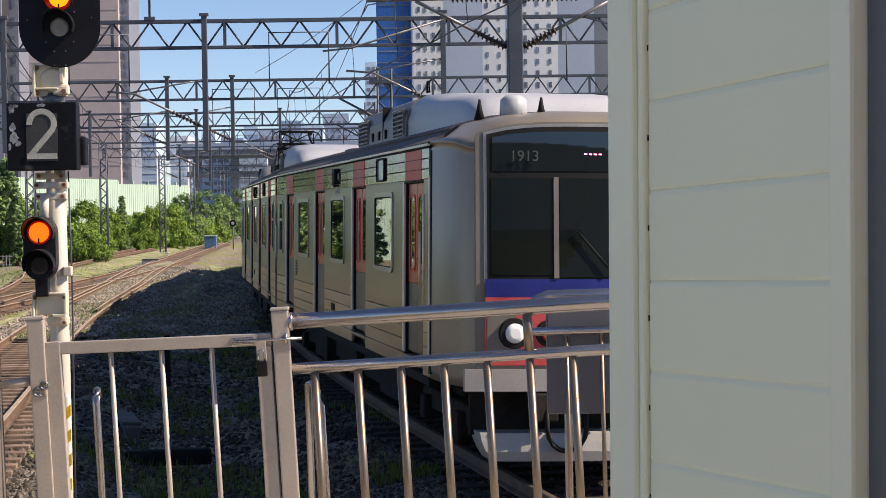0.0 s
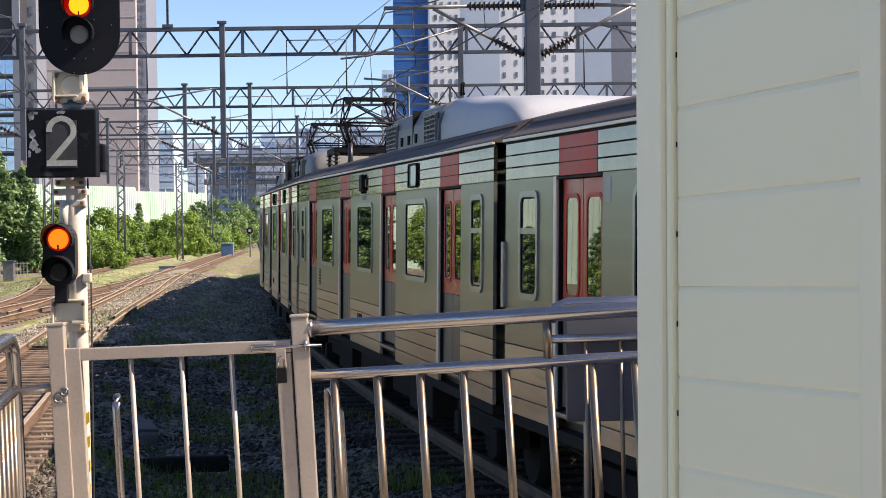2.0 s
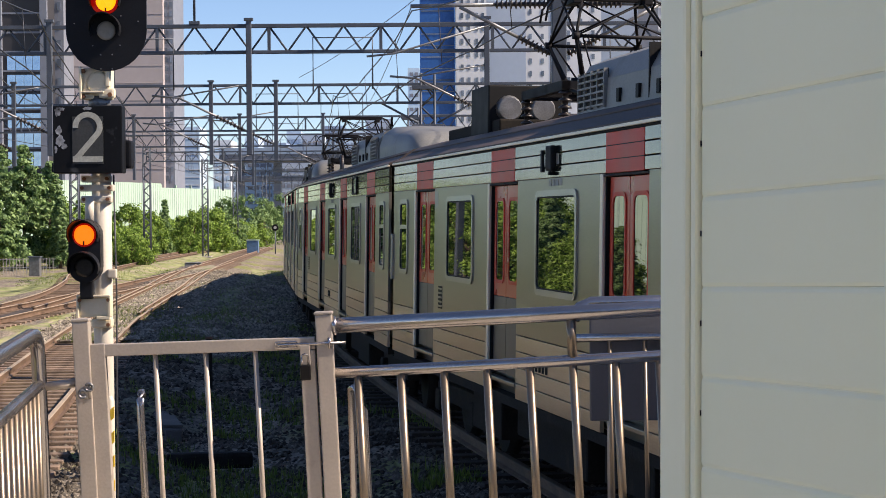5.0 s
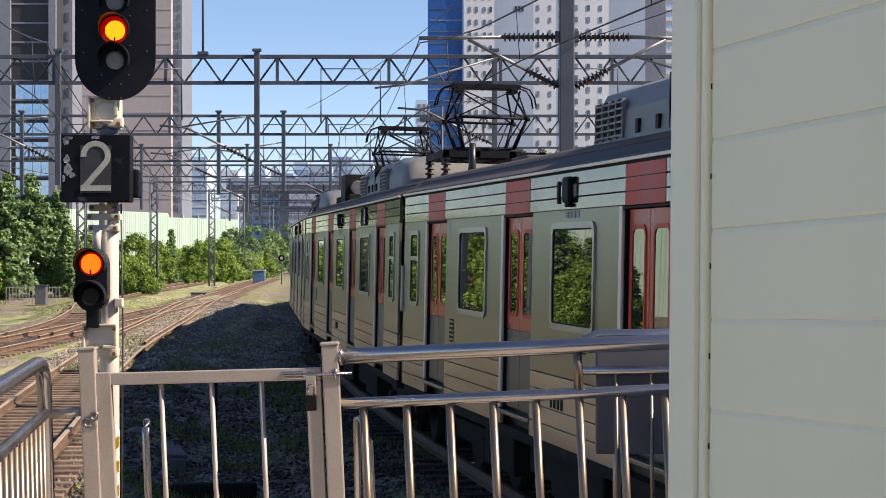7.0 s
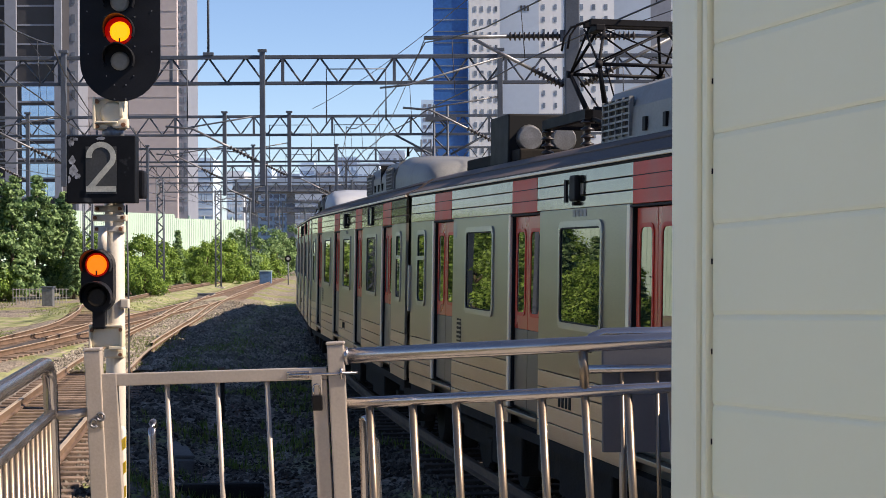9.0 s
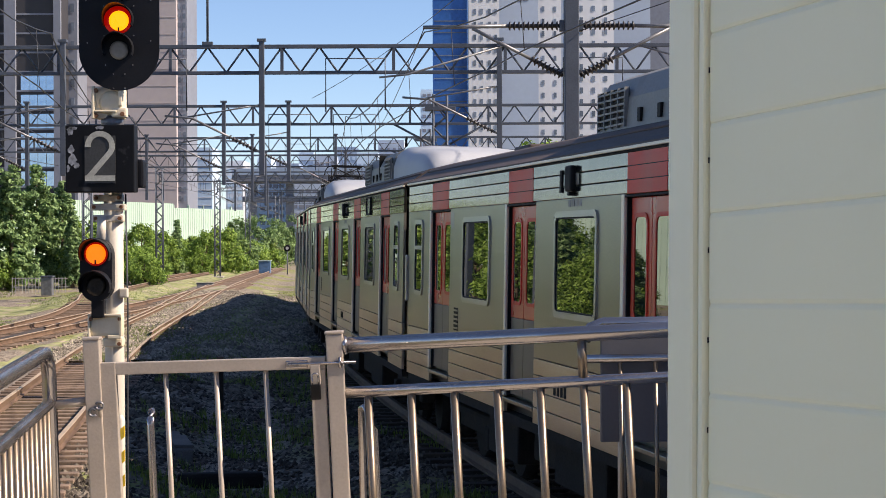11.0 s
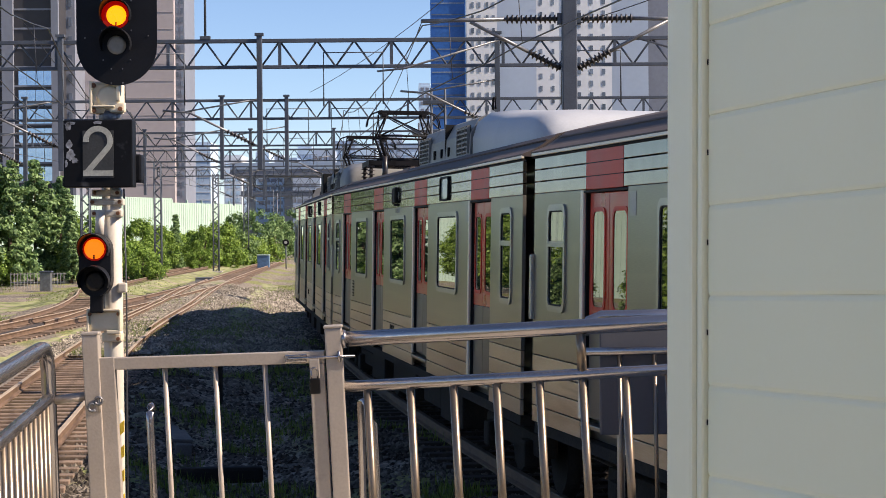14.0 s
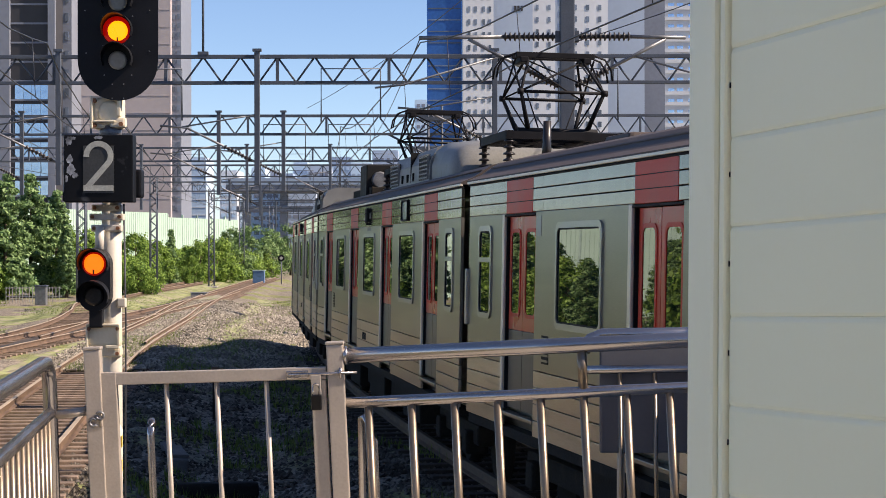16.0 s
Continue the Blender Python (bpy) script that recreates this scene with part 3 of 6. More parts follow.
track(LINE_FOURTH, "rusty siding that curves away towards the trees", 62, 188, 2)
track(LINE_FIFTH, "crossover track between the siding and the main tracks", 58, 104, 9)
pm = thing("point_machine", "grey point machine beside the turnout", "point machine", pose(-14.9, 121, -0.3))
part("case", box(bmesh.new(), -0.5, 0.5, -0.3, 0.3, -0.2, 0.35, 0.05), CONCRETE, pm)
part("rod", tube(bmesh.new(), [(0.4, 0, 0.0), (1.6, 0, 0.0)], 0.03), RAIL_RUST, pm)
part("lid", box(bmesh.new(), -0.53, 0.53, -0.33, 0.33, 0.354, 0.40, 0.02), ARM, pm)


# ---------------------------------------------------------------- platform end, fence, gate
platform = tagged(part("platform", extrude_y(bmesh.new(), [(-1.9, -0.6), (-1.9, 0.95), (-2.0, 0.95), (-2.0, 1.135), (1.5, 1.135), (1.5, -0.6)], -30, 9.2), PAVING), "grey concrete platform end", "platform", kind="structure")

FA = 2.55   # the whole fence leans by this much
fence = thing("platform_fence", "polished stainless steel tube fence with upright bars", "fence", pose(-0.403, 8.0, 1.135, 0, -FA, 0))
H = 1.24
part("post", box(bmesh.new(), -0.034, 0.034, -0.034, 0.034, 0, H - 0.012, 0.006), GATE, fence, "square weathered gate post")
part("post_cap", box(bmesh.new(), -0.038, 0.038, -0.038, 0.038, H - 0.012, H, 0.005), GATE, fence)
part("top_rail", tube(bmesh.new(), [(0.03, 0, H - 0.06), (1.5, 0, H - 0.06), (2.4, 0, H - 0.06)], 0.032, 14), TUBE, fence)
part("lower_rail", tube(bmesh.new(), [(0.03, 0, H - 0.252), (2.4, 0, H - 0.252)], 0.023, 12), TUBE, fence)
for i, x in enumerate([0.125 + 0.1745 * k for k in range(13)]):
    bar = part("bar", tube(bmesh.new(), [(x, 0, 0), (x, 0, H - 0.26)], 0.017, 10), TUBE_WARM_REFLECT, fence)
for x in (0.125 + 0.1745 * 5, 0.125 + 0.1745 * 11):
    part("strut", tube(bmesh.new(), [(x, 0, H - 0.25), (x, 0, H - 0.07)], 0.02, 10), TUBE_WARM_REFLECT, fence)
part("rail_flange", tube(bmesh.new(), [(0.034, 0, H - 0.06), (0.05, 0, H - 0.06)], 0.038, 14), TUBE, fence)

gate = thing("gate", "closed weathered aluminium gate with upright bars", "gate", pose(-0.403, 8.0, 1.135, 0, -FA, 0))
bm = box(bmesh.new(), -0.95, -0.04, -0.022, 0.022, 1.098, 1.147, 0.004)
for v in bm.verts:
    v.co.z -= 0.0178 * (v.co.x + 0.49)
part("top_bar", bm, GATE, gate)
part("stile", box(bmesh.new(), -0.953, -0.888, -0.024, 0.024, 0.03, 1.157, 0.004), GATE, gate)
part("stile", box(bmesh.new(), -0.102, -0.042, -0.0235, 0.0235, 0.03, 1.089, 0.004), GATE, gate)
part("bottom_bar", box(bmesh.new(), -0.869, -0.106, -0.02, 0.02, 0.06, 0.105, 0.004), GATE, gate)
for x in (-0.689, -0.485, -0.284):
    part("bar", tube(bmesh.new(), [(x, 0, 0.1), (x, 0, 1.10)], 0.0105, 8), GATE, gate)
bolt = part("bolt", tube(bmesh.new(), [(-0.19, -0.035, 1.115), (0.085, -0.04, 1.112)], 0.006, 8), TUBE, gate, "steel sliding bolt")
part("barrel", box(bmesh.new(), -0.2, -0.11, -0.036, -0.022, 1.098, 1.130, 0.004), TUBE, bolt)
part("bolt_knob", tube(bmesh.new(), [(0.02, -0.04, 1.092), (0.02, -0.04, 1.136)], 0.006, 8), TUBE, bolt)
for z in (0.97, 0.22):
    hg = part("hinge", tube(bmesh.new(), [(-0.957, -0.03, z - 0.03), (-0.957, -0.03, z + 0.03)], 0.008, 8), GATE, gate)
    part("hinge_loop", tube(bmesh.new(), [(-0.957 + 0.015 * math.cos(q), -0.04, z + 0.016 + 0.015 * math.sin(q)) for q in np.linspace(-3.0, 2.6, 13)], 0.006, 6), ARM, hg)
    part("hinge_loop", tube(bmesh.new(), [(-0.984 + 0.015 * math.cos(q), -0.04, z - 0.010 + 0.015 * math.sin(q)) for q in np.linspace(0.6, 5.6, 11)], 0.006, 6), ARM, hg)

lock = thing("padlock", "small dark padlock hanging from a gate hasp", "padlock", pose(-0.527, 7.94, 2.10, 0, -FA, 0))
part("body", box(bmesh.new(), -0.021, 0.021, -0.012, 0.012, 0, 0.062, 0.006), BRASS, lock)
part("shackle", tube(bmesh.new(), [(-0.013, 0, 0.06), (-0.013, 0, 0.09)] + [(0.013 * math.cos(q), 0, 0.09 + 0.016 * math.sin(q)) for q in np.linspace(math.pi, 0, 7)] + [(0.013, 0, 0.06)], 0.004, 6), TUBE, lock)
part("hasp", box(bmesh.new(), -0.02, 0.02, 0.014, 0.034, 0.06, 0.14, 0.003), GATE, lock)

gpost = thing("gate_post", "square weathered aluminium gate post", "post", pose(-1.385, 8.0, 1.135, 0, -FA, 0))
part("tube", box(bmesh.new(), -0.033, 0.033, -0.033, 0.033, 0, 1.207, 0.005), GATE, gpost)
part("cap", box(bmesh.new(), -0.036, 0.036, -0.036, 0.036, 1.207, 1.219, 0.004), GATE, gpost)
part("link_tube", tube(bmesh.new(), [(-0.034, 0, 0.96), (-0.17, 0, 0.95)], 0.018, 8), GATE, gpost)

# fence along the platform's left edge
lf = thing("side_fence", "rounded stainless tube fence with thin bars along the platform edge", "fence", pose(-1.585, 8.0, 1.135, 0, -1.5, 0))
bend = [(0.0, 0.0, 0.0), (0.0, 0.0, 1.05), (0.002, -0.03, 1.12), (0.006, -0.10, 1.155), (0.012, -0.2, 1.16), (0.22, -2.0, 1.16), (0.45, -4.6, 1.16)]
part("hoop", tube(bmesh.new(), bend, 0.030, 12), TUBE, lf)
part("mid_rail", tube(bmesh.new(), [(0.0, -0.01, 0.95), (0.22, -2.0, 0.95), (0.45, -4.6, 0.95)], 0.024, 10), TUBE, lf)
lb = None
for k in range(25):
    y = -0.12 - 0.17 * k
    if lb is None:
        lb = part("bar", tube(bmesh.new(), [(0, 0, 0), (0, 0, 0.94)], 0.013, 8), TUBE_WARM_REFLECT, lf)
        lb.matrix_basis = pose(-0.12 * y * 0.9, y, 0)
    else:
        again(lb, lf, -0.11 * y, y, 0)

# stair rails and second fence beyond the gate
for x, d, top, nm in ((-1.218, 8.5, 2.01, "straight"), (-0.262, 8.6, 2.015, "bent")):
    hr = thing("hand_rail", "polished stainless hand rail of the steps behind the gate", "hand rail", pose(x, d, 0.6, 0, -FA, 0), group="hand rails of the steps")
    z = top - 0.6
    part("tube", tube(bmesh.new(), [(0, 0, 0), (0, 0, z - 0.06), (0.0, 0.006, z - 0.03), (0.0, 0.025, z - 0.008), (0.0, 0.05, z - 0.004), (0.0, 0.075, z - 0.03)] if nm == "straight" else [(0.0, 0.0, 0), (0.0, 0.0, z - 0.1), (-0.012, 0.02, z - 0.04), (-0.035, 0.04, z), (-0.055, 0.1, z - 0.01), (-0.09, 0.5, z - 0.6), (-0.10, 0.6, 0)], 0.016, 10), TUBE, hr)
steps = tagged(part("platform_steps", extrude_y(bmesh.new(), [(-1.5, -0.6), (-1.5, 0.6), (-0.1, 0.6), (-0.1, -0.6)], 9.205, 9.6), CONCRETE), "concrete steps down from the platform end", "steps", kind="structure")

f2 = thing("corner_fence", "stainless tube fence with a turned corner behind the first fence", "fence", pose(0.64, 9.0, 1.135, 0, -0.8, 0))
part("top_rail", tube(bmesh.new(), [(0.0, -0.02, 1.15), (0.03, 0, 1.2), (0.08, 0.0, 1.22), (1.2, 0.0, 1.22)], 0.028, 12), TUBE, f2)
part("mid_rail", tube(bmesh.new(), [(0.0, 0, 1.06), (1.2, 0, 1.06)], 0.020, 10), TUBE, f2)
for x in (0.0, 0.16, 0.32, 0.48, 0.64, 0.8):
    part("bar", tube(bmesh.new(), [(x, 0, -0.0), (x, 0, 1.06)], 0.010, 8), TUBE_WARM_REFLECT, f2)
board = thing("notice_board", "plain blue-grey sheet metal board fixed behind the fence", "board", pose(0.70, 9.06, 1.135))
part("sheet", box(bmesh.new(), 0.0, 0.9, 0, 0.03, 0.675, 1.19, 0.008), GREY_BOARD, board)
part("bracket", tube(bmesh.new(), [(0.1, 0.05, 0), (0.1, 0.05, 1.1)], 0.018, 8), GATE, board)
part("bracket", tube(bmesh.new(), [(0.8, 0.05, 0), (0.8, 0.05, 1.1)], 0.018, 8), GATE, board)
ext = tagged(part("platform_extension", box(bmesh.new(), 0.45, 1.5, 9.204, 11.0, -0.6, 1.135), CONCRETE), "concrete platform corner behind the fence", "platform", kind="structure")

# ---------------------------------------------------------------- cabin
CD = 1.9
cabin = thing("cabin", "cream sandwich-panel cabin with ribbed siding", "cabin", pose(0.2445, CD, 1.135, 0, 0.5, 18.0))
# local y runs along the wall away from the eye, x to the right behind it; the corner is at the origin
zc, n = 0.0, 0
tilt = math.tan(radians(1.7))
for k in range(-3, 34):
    z0 = -0.011 + 0.0866 * k
    bm = bmesh.new()
    prof = ((0.0009, 0.0002), (0.0, 0.0036), (0.0, 0.0810), (0.0007, 0.0838), (0.0015, 0.0858), (0.0015, 0.0866), (0.03, 0.0866), (0.03, 0.0002))
    va = [bm.verts.new((x, -0.0008, z0 + z)) for x, z in prof]
    vb = [bm.verts.new((x, -0.347, z0 + z + 0.347 * tilt)) for x, z in prof]
    for i in range(len(prof)):
        j = (i + 1) % len(prof)
        bm.faces.new((va[i], va[j], vb[j], vb[i]))
    bm.faces.new(va)
    bm.faces.new(vb)
    part("siding_board", bm, PANEL, cabin)
part("inner_wall", box(bmesh.new(), 0.032, 0.07, -1.6, 0.0, 0, 2.6), PANEL, cabin)
part("corner_trim", box(bmesh.new(), -0.006, 0.04, 0.002, 0.013, 0, 2.6, 0.003), PANEL_TRIM, cabin, "cream corner trim with rivet holes")
part("trim_gap", box(bmesh.new(), 0.001, 0.045, 0.013, 0.0155, 0, 2.6), BLACK, cabin)
part("corner_post", box(bmesh.new(), -0.010, 0.05, 0.016, 0.0755, 0, 2.6, 0.005), PANEL_TRIM, cabin)
for k in range(26):
    part("rivet_hole", box(bmesh.new(), -0.0008, 0.0008, -0.0003, 0.0011, 0.037 + k * 0.0866, 0.0425 + k * 0.0866), BLACK, cabin)
part("door_frame", box(bmesh.new(), -0.008, 0.03, -0.381, -0.3475, 0, 2.5, 0.004), PANEL_TRIM, cabin, "white door frame edge")
part("door_leaf", box(bmesh.new(), 0.006, 0.031, -1.4, -0.383, 0, 2.2, 0.003), GREY_BOARD, cabin, "dark grey cabin door")
part("back_wall", box(bmesh.new(), 0.071, 1.1, 0.02, 0.09, 0, 2.6), PANEL, cabin)
part("roof", box(bmesh.new(), 0.0, 1.2, -1.7, 0.095, 2.602, 2.68, 0.01), PANEL_TRIM, cabin)

# unseen canopy, columns and wall, added behind the eye to darken reflections
canopy = tagged(part("canopy", box(bmesh.new(), -12.0, 16.0, -60, -18.0, 6.4, 6.8, 0.03), T_DARK), "unseen dark roof added behind the eye to darken reflections", "canopy", kind="structure")
for y in (-20, -28, -36, -44):
    tagged(part("canopy_column", tube(bmesh.new(), [(0.9, y, 1.135), (0.9, y, 6.4)], 0.12, 12), GATE), "column of the unseen added canopy roof", "column", kind="structure")
tagged(part("station_wall", box(bmesh.new(), -45, 45, -60.4, -60, -0.5, 16), T_PIER), "unseen plain wall added behind the eye to darken reflections", "wall", kind="structure")

# ---------------------------------------------------------------- signal
SD = 13.0
S = SD / 3500.0
sg = thing("railway_signal", "white railway signal post with black lamp heads, amber lit", "railway signal", pose(-2.23, SD, -0.5))
ZC = 2.75 + 0.5


def sx(px):
    return (px - 784) * S + 2.23


def sz(py):
    return ZC + (441 - py) * S


mast = part("mast", tube(bmesh.new(), [(sx(192), 0.1, 0), (sx(186), 0.1, sz(-60))], 0.065, 16), MAST_WHITE, sg)
part("base", box(bmesh.new(), -0.3, 0.3, -0.2, 0.4, -0.2, 0.15, 0.03), CONCRETE, sg)


def lamp_disc(bm, x, y, z, r, depth=0.02, n=20):
    tube(bm, [(x, y, z), (x, y - depth * 0.7, z), (x, y - depth, z)], [r, r * 0.96, r * 0.7], n)
    return bm


def hood(bm, x, y, z, r, length):
    """A half-round visor over a lamp."""
    a_, b_, c_, d_ = [], [], [], []
    for q in np.linspace(radians(-25), radians(205), 15):
        ln = length * (0.45 + 0.55 * max(0, math.sin(q)))
        for row, rr, yy in ((a_, r, y), (b_, r, y - ln), (c_, r + 0.006, y - ln), (d_, r + 0.006, y)):
            row.append(bm.verts.new((x + rr * math.cos(q), yy, z + rr * math.sin(q))))
    for i in range(14):
        for p, q in ((a_, b_), (b_, c_), (c_, d_)):
            bm.faces.new((p[i], p[i + 1], q[i + 1], q[i]))
    return bm


# upper head: a plate with round ends, lamps under hoods
bm = bmesh.new()
cx, r0 = sx(206), 71 * S
outline = [(r0 * math.cos(q), sz(108) + r0 * math.sin(q)) for q in np.linspace(math.pi, math.tau, 17)] + [(r0 * math.cos(q), sz(-50) + r0 * math.sin(q)) for q in np.linspace(0, math.pi, 17)]
f0, f1 = [[bm.verts.new((cx + x, y, z)) for x, z in outline] for y in (-0.03, -0.045)]
for i in range(len(outline)):
    j = (i + 1) % len(outline)
    bm.faces.new((f0[i], f0[j], f1[j], f1[i]))
bm.faces.new(f0)
bm.faces.new(f1)
head = part("head_plate", bm, SIGNAL_BLACK, sg)
part("head_case", box(bmesh.new(), cx - 0.12, cx + 0.12, -0.029, 0.12, sz(150), sz(-90), 0.02), SIGNAL_BLACK, sg)
for py, mat in ((-48, LAMP_OFF), (4, LAMP_OFF), (56, AMBER_HOT), (108, LAMP_OFF)):
    lit = mat is AMBER_HOT
    lm = part("lamp", lamp_disc(bmesh.new(), sx(206), -0.046, sz(py), (18 if lit else 17) * S), mat, sg, "glowing amber lamp" if lit else "unlit grey lens")
    part("visor", hood(bmesh.new(), sx(205), -0.046, sz(py - 2), 26 * S, 0.16), SIGNAL_BLACK, lm)
    if lit:
        # small dark box for the shadow mark at the foot of the lens
        part("lamp_tick", box(bmesh.new(), sx(204.8), sx(207.2), -0.073, -0.063, sz(py + 18), sz(py + 12), 0.001), LAMP_DARK, lm)
        part("lamp_rim", lamp_disc(bmesh.new(), sx(204), -0.046, sz(py - 1), 25 * S, 0.006), RED_GLOW_RING, lm, "red ring of the lamp's glow")
for px, py in ((148, 20), (262, 20), (150, 95), (262, 92), (196, 150), (216, 150), (196, 175), (216, 175), (180, 30), (232, 30), (180, 82), (232, 82), (182, 134), (230, 134)):
    part("rivet", box(bmesh.new(), sx(px) - 0.004, sx(px) + 0.004, -0.049, -0.045, sz(py) - 0.004, sz(py) + 0.004, 0.0015), ARM, sg)
br = part("bracket", box(bmesh.new(), sx(158), sx(212), 0.0, 0.13, sz(228), sz(172), 0.02), CREAM, sg, "cream cast iron bracket")
part("bracket_boss", tube(bmesh.new(), [(sx(190), 0.0, sz(200)), (sx(190), -0.010, sz(200)), (sx(190), -0.016, sz(200))], [0.082, 0.074, 0.060], 18), CREAM, br)
for q0, q1, q2, q3 in ((156, 161, 228, 170), (161, 200, 217, 213), (203, 210, 206, 172)):
    part("bracket_rib", box(bmesh.new(), sx(q0), sx(q1), -0.035, 0.0, sz(q2), sz(q3), 0.006), CREAM, br)
part("bracket_lug", box(bmesh.new(), sx(190), sx(218), -0.02, 0.05, sz(226), sz(208), 0.015), CREAM, br)
for px, py in ((163, 178), (163, 222), (210, 220)):
    part("bolt", tube(bmesh.new(), [(sx(px), -0.001, sz(py)), (sx(px), -0.03, sz(py))], 0.016, 6), RUST_BOLT, br)
part("neck", tube(bmesh.new(), [(sx(188), 0.07, sz(245)), (sx(188), 0.07, sz(222))], 0.075, 14), ARM, sg)

# route indicator box with the figure
ind = part("indicator_box", box(bmesh.new(), sx(116), sx(237), -0.16, -0.01, sz(359), sz(241), 0.008), SIGN_BLACK, sg, "black indicator box with flaking face")
part("field", box(bmesh.new(), sx(150), sx(204), -0.163, -0.159, sz(343), sz(260)), SIGN_DARK, ind)
bm = bmesh.new()
# the strokes of the figure: a bow, a slant and a foot, of one even width
fw, fh, fs = 0.158, 0.290, 0.036
bow = [(-fw / 2 + 0.0, fh * 0.70)] + [(fw / 2 * math.cos(q), fh * 0.725 + fw / 2 * math.sin(q)) for q in np.linspace(math.pi, -0.55, 18)] + [(-fw / 2 + 0.004, 0.004)]
sides = []
for i in range(len(bow)):
    p, q = Vector(bow[max(i - 1, 0)]), Vector(bow[min(i + 1, len(bow) - 1)])
    d = (q - p).normalized()
    nrm = Vector((-d.y, d.x)) * fs / 2
    c = Vector(bow[i])
    sides.append([bm.verts.new((c.x + e * nrm.x, y, c.y + e * nrm.y)) for e, y in ((1, 0), (-1, 0), (-1, 0.004), (1, 0.004))])
for a_, b_ in zip(sides, sides[1:]):
    for k in range(4):
        bm.faces.new((a_[k], a_[(k + 1) % 4], b_[(k + 1) % 4], b_[k]))
box(bm, -fw / 2 - fs / 2, fw / 2 + fs / 2, -0.001, 0.003, -fs / 2, fs / 2)
fig = part("figure", bm, SIGN_FIGURE, ind, "pale grey figure two")
fig.matrix_basis = pose(sx(177), -0.167, sz(341.5) + fs / 2 + 0.008)
rs_ = np.random.RandomState(4)
for px, py, w, h in ((124, 252, 6, 9), (132, 247, 7, 4), (126, 284, 7, 9), (129, 302, 9, 13), (136, 312, 6, 6), (176, 246, 9, 4), (121, 318, 3, 8)):
    bm = bmesh.new()
    ring = [(sx(px) + w * S * k * math.cos(q), sz(py) + h * S * k * math.sin(q)) for q, k in zip(np.linspace(0, math.tau, 14, endpoint=False), rs_.uniform(0.55, 1.05, 14))]
    fa, fb = [[bm.verts.new((x, y, z)) for x, z in ring] for y in (-0.1602, -0.1612)]
    bm.faces.new(fa)
    bm.faces.new(fb)
    for i in range(14):
        bm.faces.new((fa[i], fa[(i + 1) % 14], fb[(i + 1) % 14], fb[i]))
    part("peeled_patch", bm, PEELED, ind, "pale patch of peeled paint")
part("rear_case", box(bmesh.new(), sx(150), sx(246), -0.009, 0.12, sz(350), sz(300), 0.015), SIGNAL_BLACK, ind)
part("latch", box(bmesh.new(), sx(108), sx(115), -0.05, -0.03, sz(356), sz(340), 0.003), SIGNAL_BLACK, ind)

for py, w in ((368, 26), (384, 30), (404, 27)):
    cl = part("clamp", box(bmesh.new(), sx(182 - w), sx(182 + w), 0.015, 0.10, sz(py + 6), sz(py - 6), 0.008), MAST_WHITE, sg, "cream pipe clamp")
    for s_ in (-1, 1):
        part("bolt", tube(bmesh.new(), [(sx(182 + s_ * (w - 6)), 0.014, sz(py)), (sx(182 + s_ * (w - 6)), -0.01, sz(py))], 0.013, 6), RUST_BOLT, cl)
part("hanger", tube(bmesh.new(), [(sx(170), 0.0, sz(445)), (sx(172), 0.0, sz(400))], 0.03, 8), MAST_WHITE, sg)

# lower head with two lamps
bm = bmesh.new()
ol = [(28 * S * math.cos(q), sz(523) + 28 * S * math.sin(q)) for q in np.linspace(math.pi, math.tau, 11)] + [(28 * S * math.cos(q), sz(467) + 28 * S * math.sin(q)) for q in np.linspace(0, math.pi, 11)]
f0, f1 = [[bm.verts.new((sx(166) + x, y, z)) for x, z in ol] for y in (0.02, -0.1)]
for i in range(len(ol)):
    j = (i + 1) % len(ol)
    bm.faces.new((f0[i], f0[j], f1[j], f1[i]))
bm.faces.new(f0)
bm.faces.new(f1)
part("lower_head", bm, SIGNAL_BLACK, sg)
for py, mat in ((467, AMBER), (523, LAMP_DARK)):
    lm = part("lamp", lamp_disc(bmesh.new(), sx(166), -0.101, sz(py), 18 * S), mat, sg, "glowing orange lamp" if mat is AMBER else "unlit black lens")
    part("visor", hood(bmesh.new(), sx(166), -0.1, sz(py), 26 * S, 0.17), SIGNAL_BLACK, lm)
    if mat is AMBER:
        # the same shadow mark, as a dark box on the lower lens
        part("lamp_tick", box(bmesh.new(), sx(164.6), sx(167.4), -0.128, -0.118, sz(py + 18), sz(py + 10), 0.001), LAMP_DARK, lm)
        part("lamp_rim", lamp_disc(bmesh.new(), sx(166), -0.101, sz(py), 21 * S, 0.006), RED_GLOW_RING, lm, "red ring of the lamp's glow")
part("lower_neck", box(bmesh.new(), sx(155), sx(178), -0.06, 0.02, sz(580), sz(545), 0.01), SIGNAL_BLACK, sg)
lbr = part("bracket", box(bmesh.new(), sx(150), sx(207), -0.02, 0.11, sz(613), sz(575), 0.02), CREAM, sg, "cream cast iron bracket")
for q0, q1, q2, q3 in ((148, 152, 615, 574), (183, 207, 617, 611), (203, 208, 612, 574), (148, 207, 577, 573)):
    part("bracket_rib", box(bmesh.new(), sx(q0), sx(q1), -0.045, -0.015, sz(q2), sz(q3), 0.005), CREAM, lbr)
part("bracket_foot", box(bmesh.new(), sx(172), sx(208), -0.01, 0.1, sz(632), sz(615), 0.015), CREAM, lbr)
for px, py in ((153, 582), (204, 582), (203, 626)):
    part("bolt", tube(bmesh.new(), [(sx(px), -0.021, sz(py)), (sx(px), -0.045, sz(py))], 0.013, 6), RUST_BOLT, lbr)
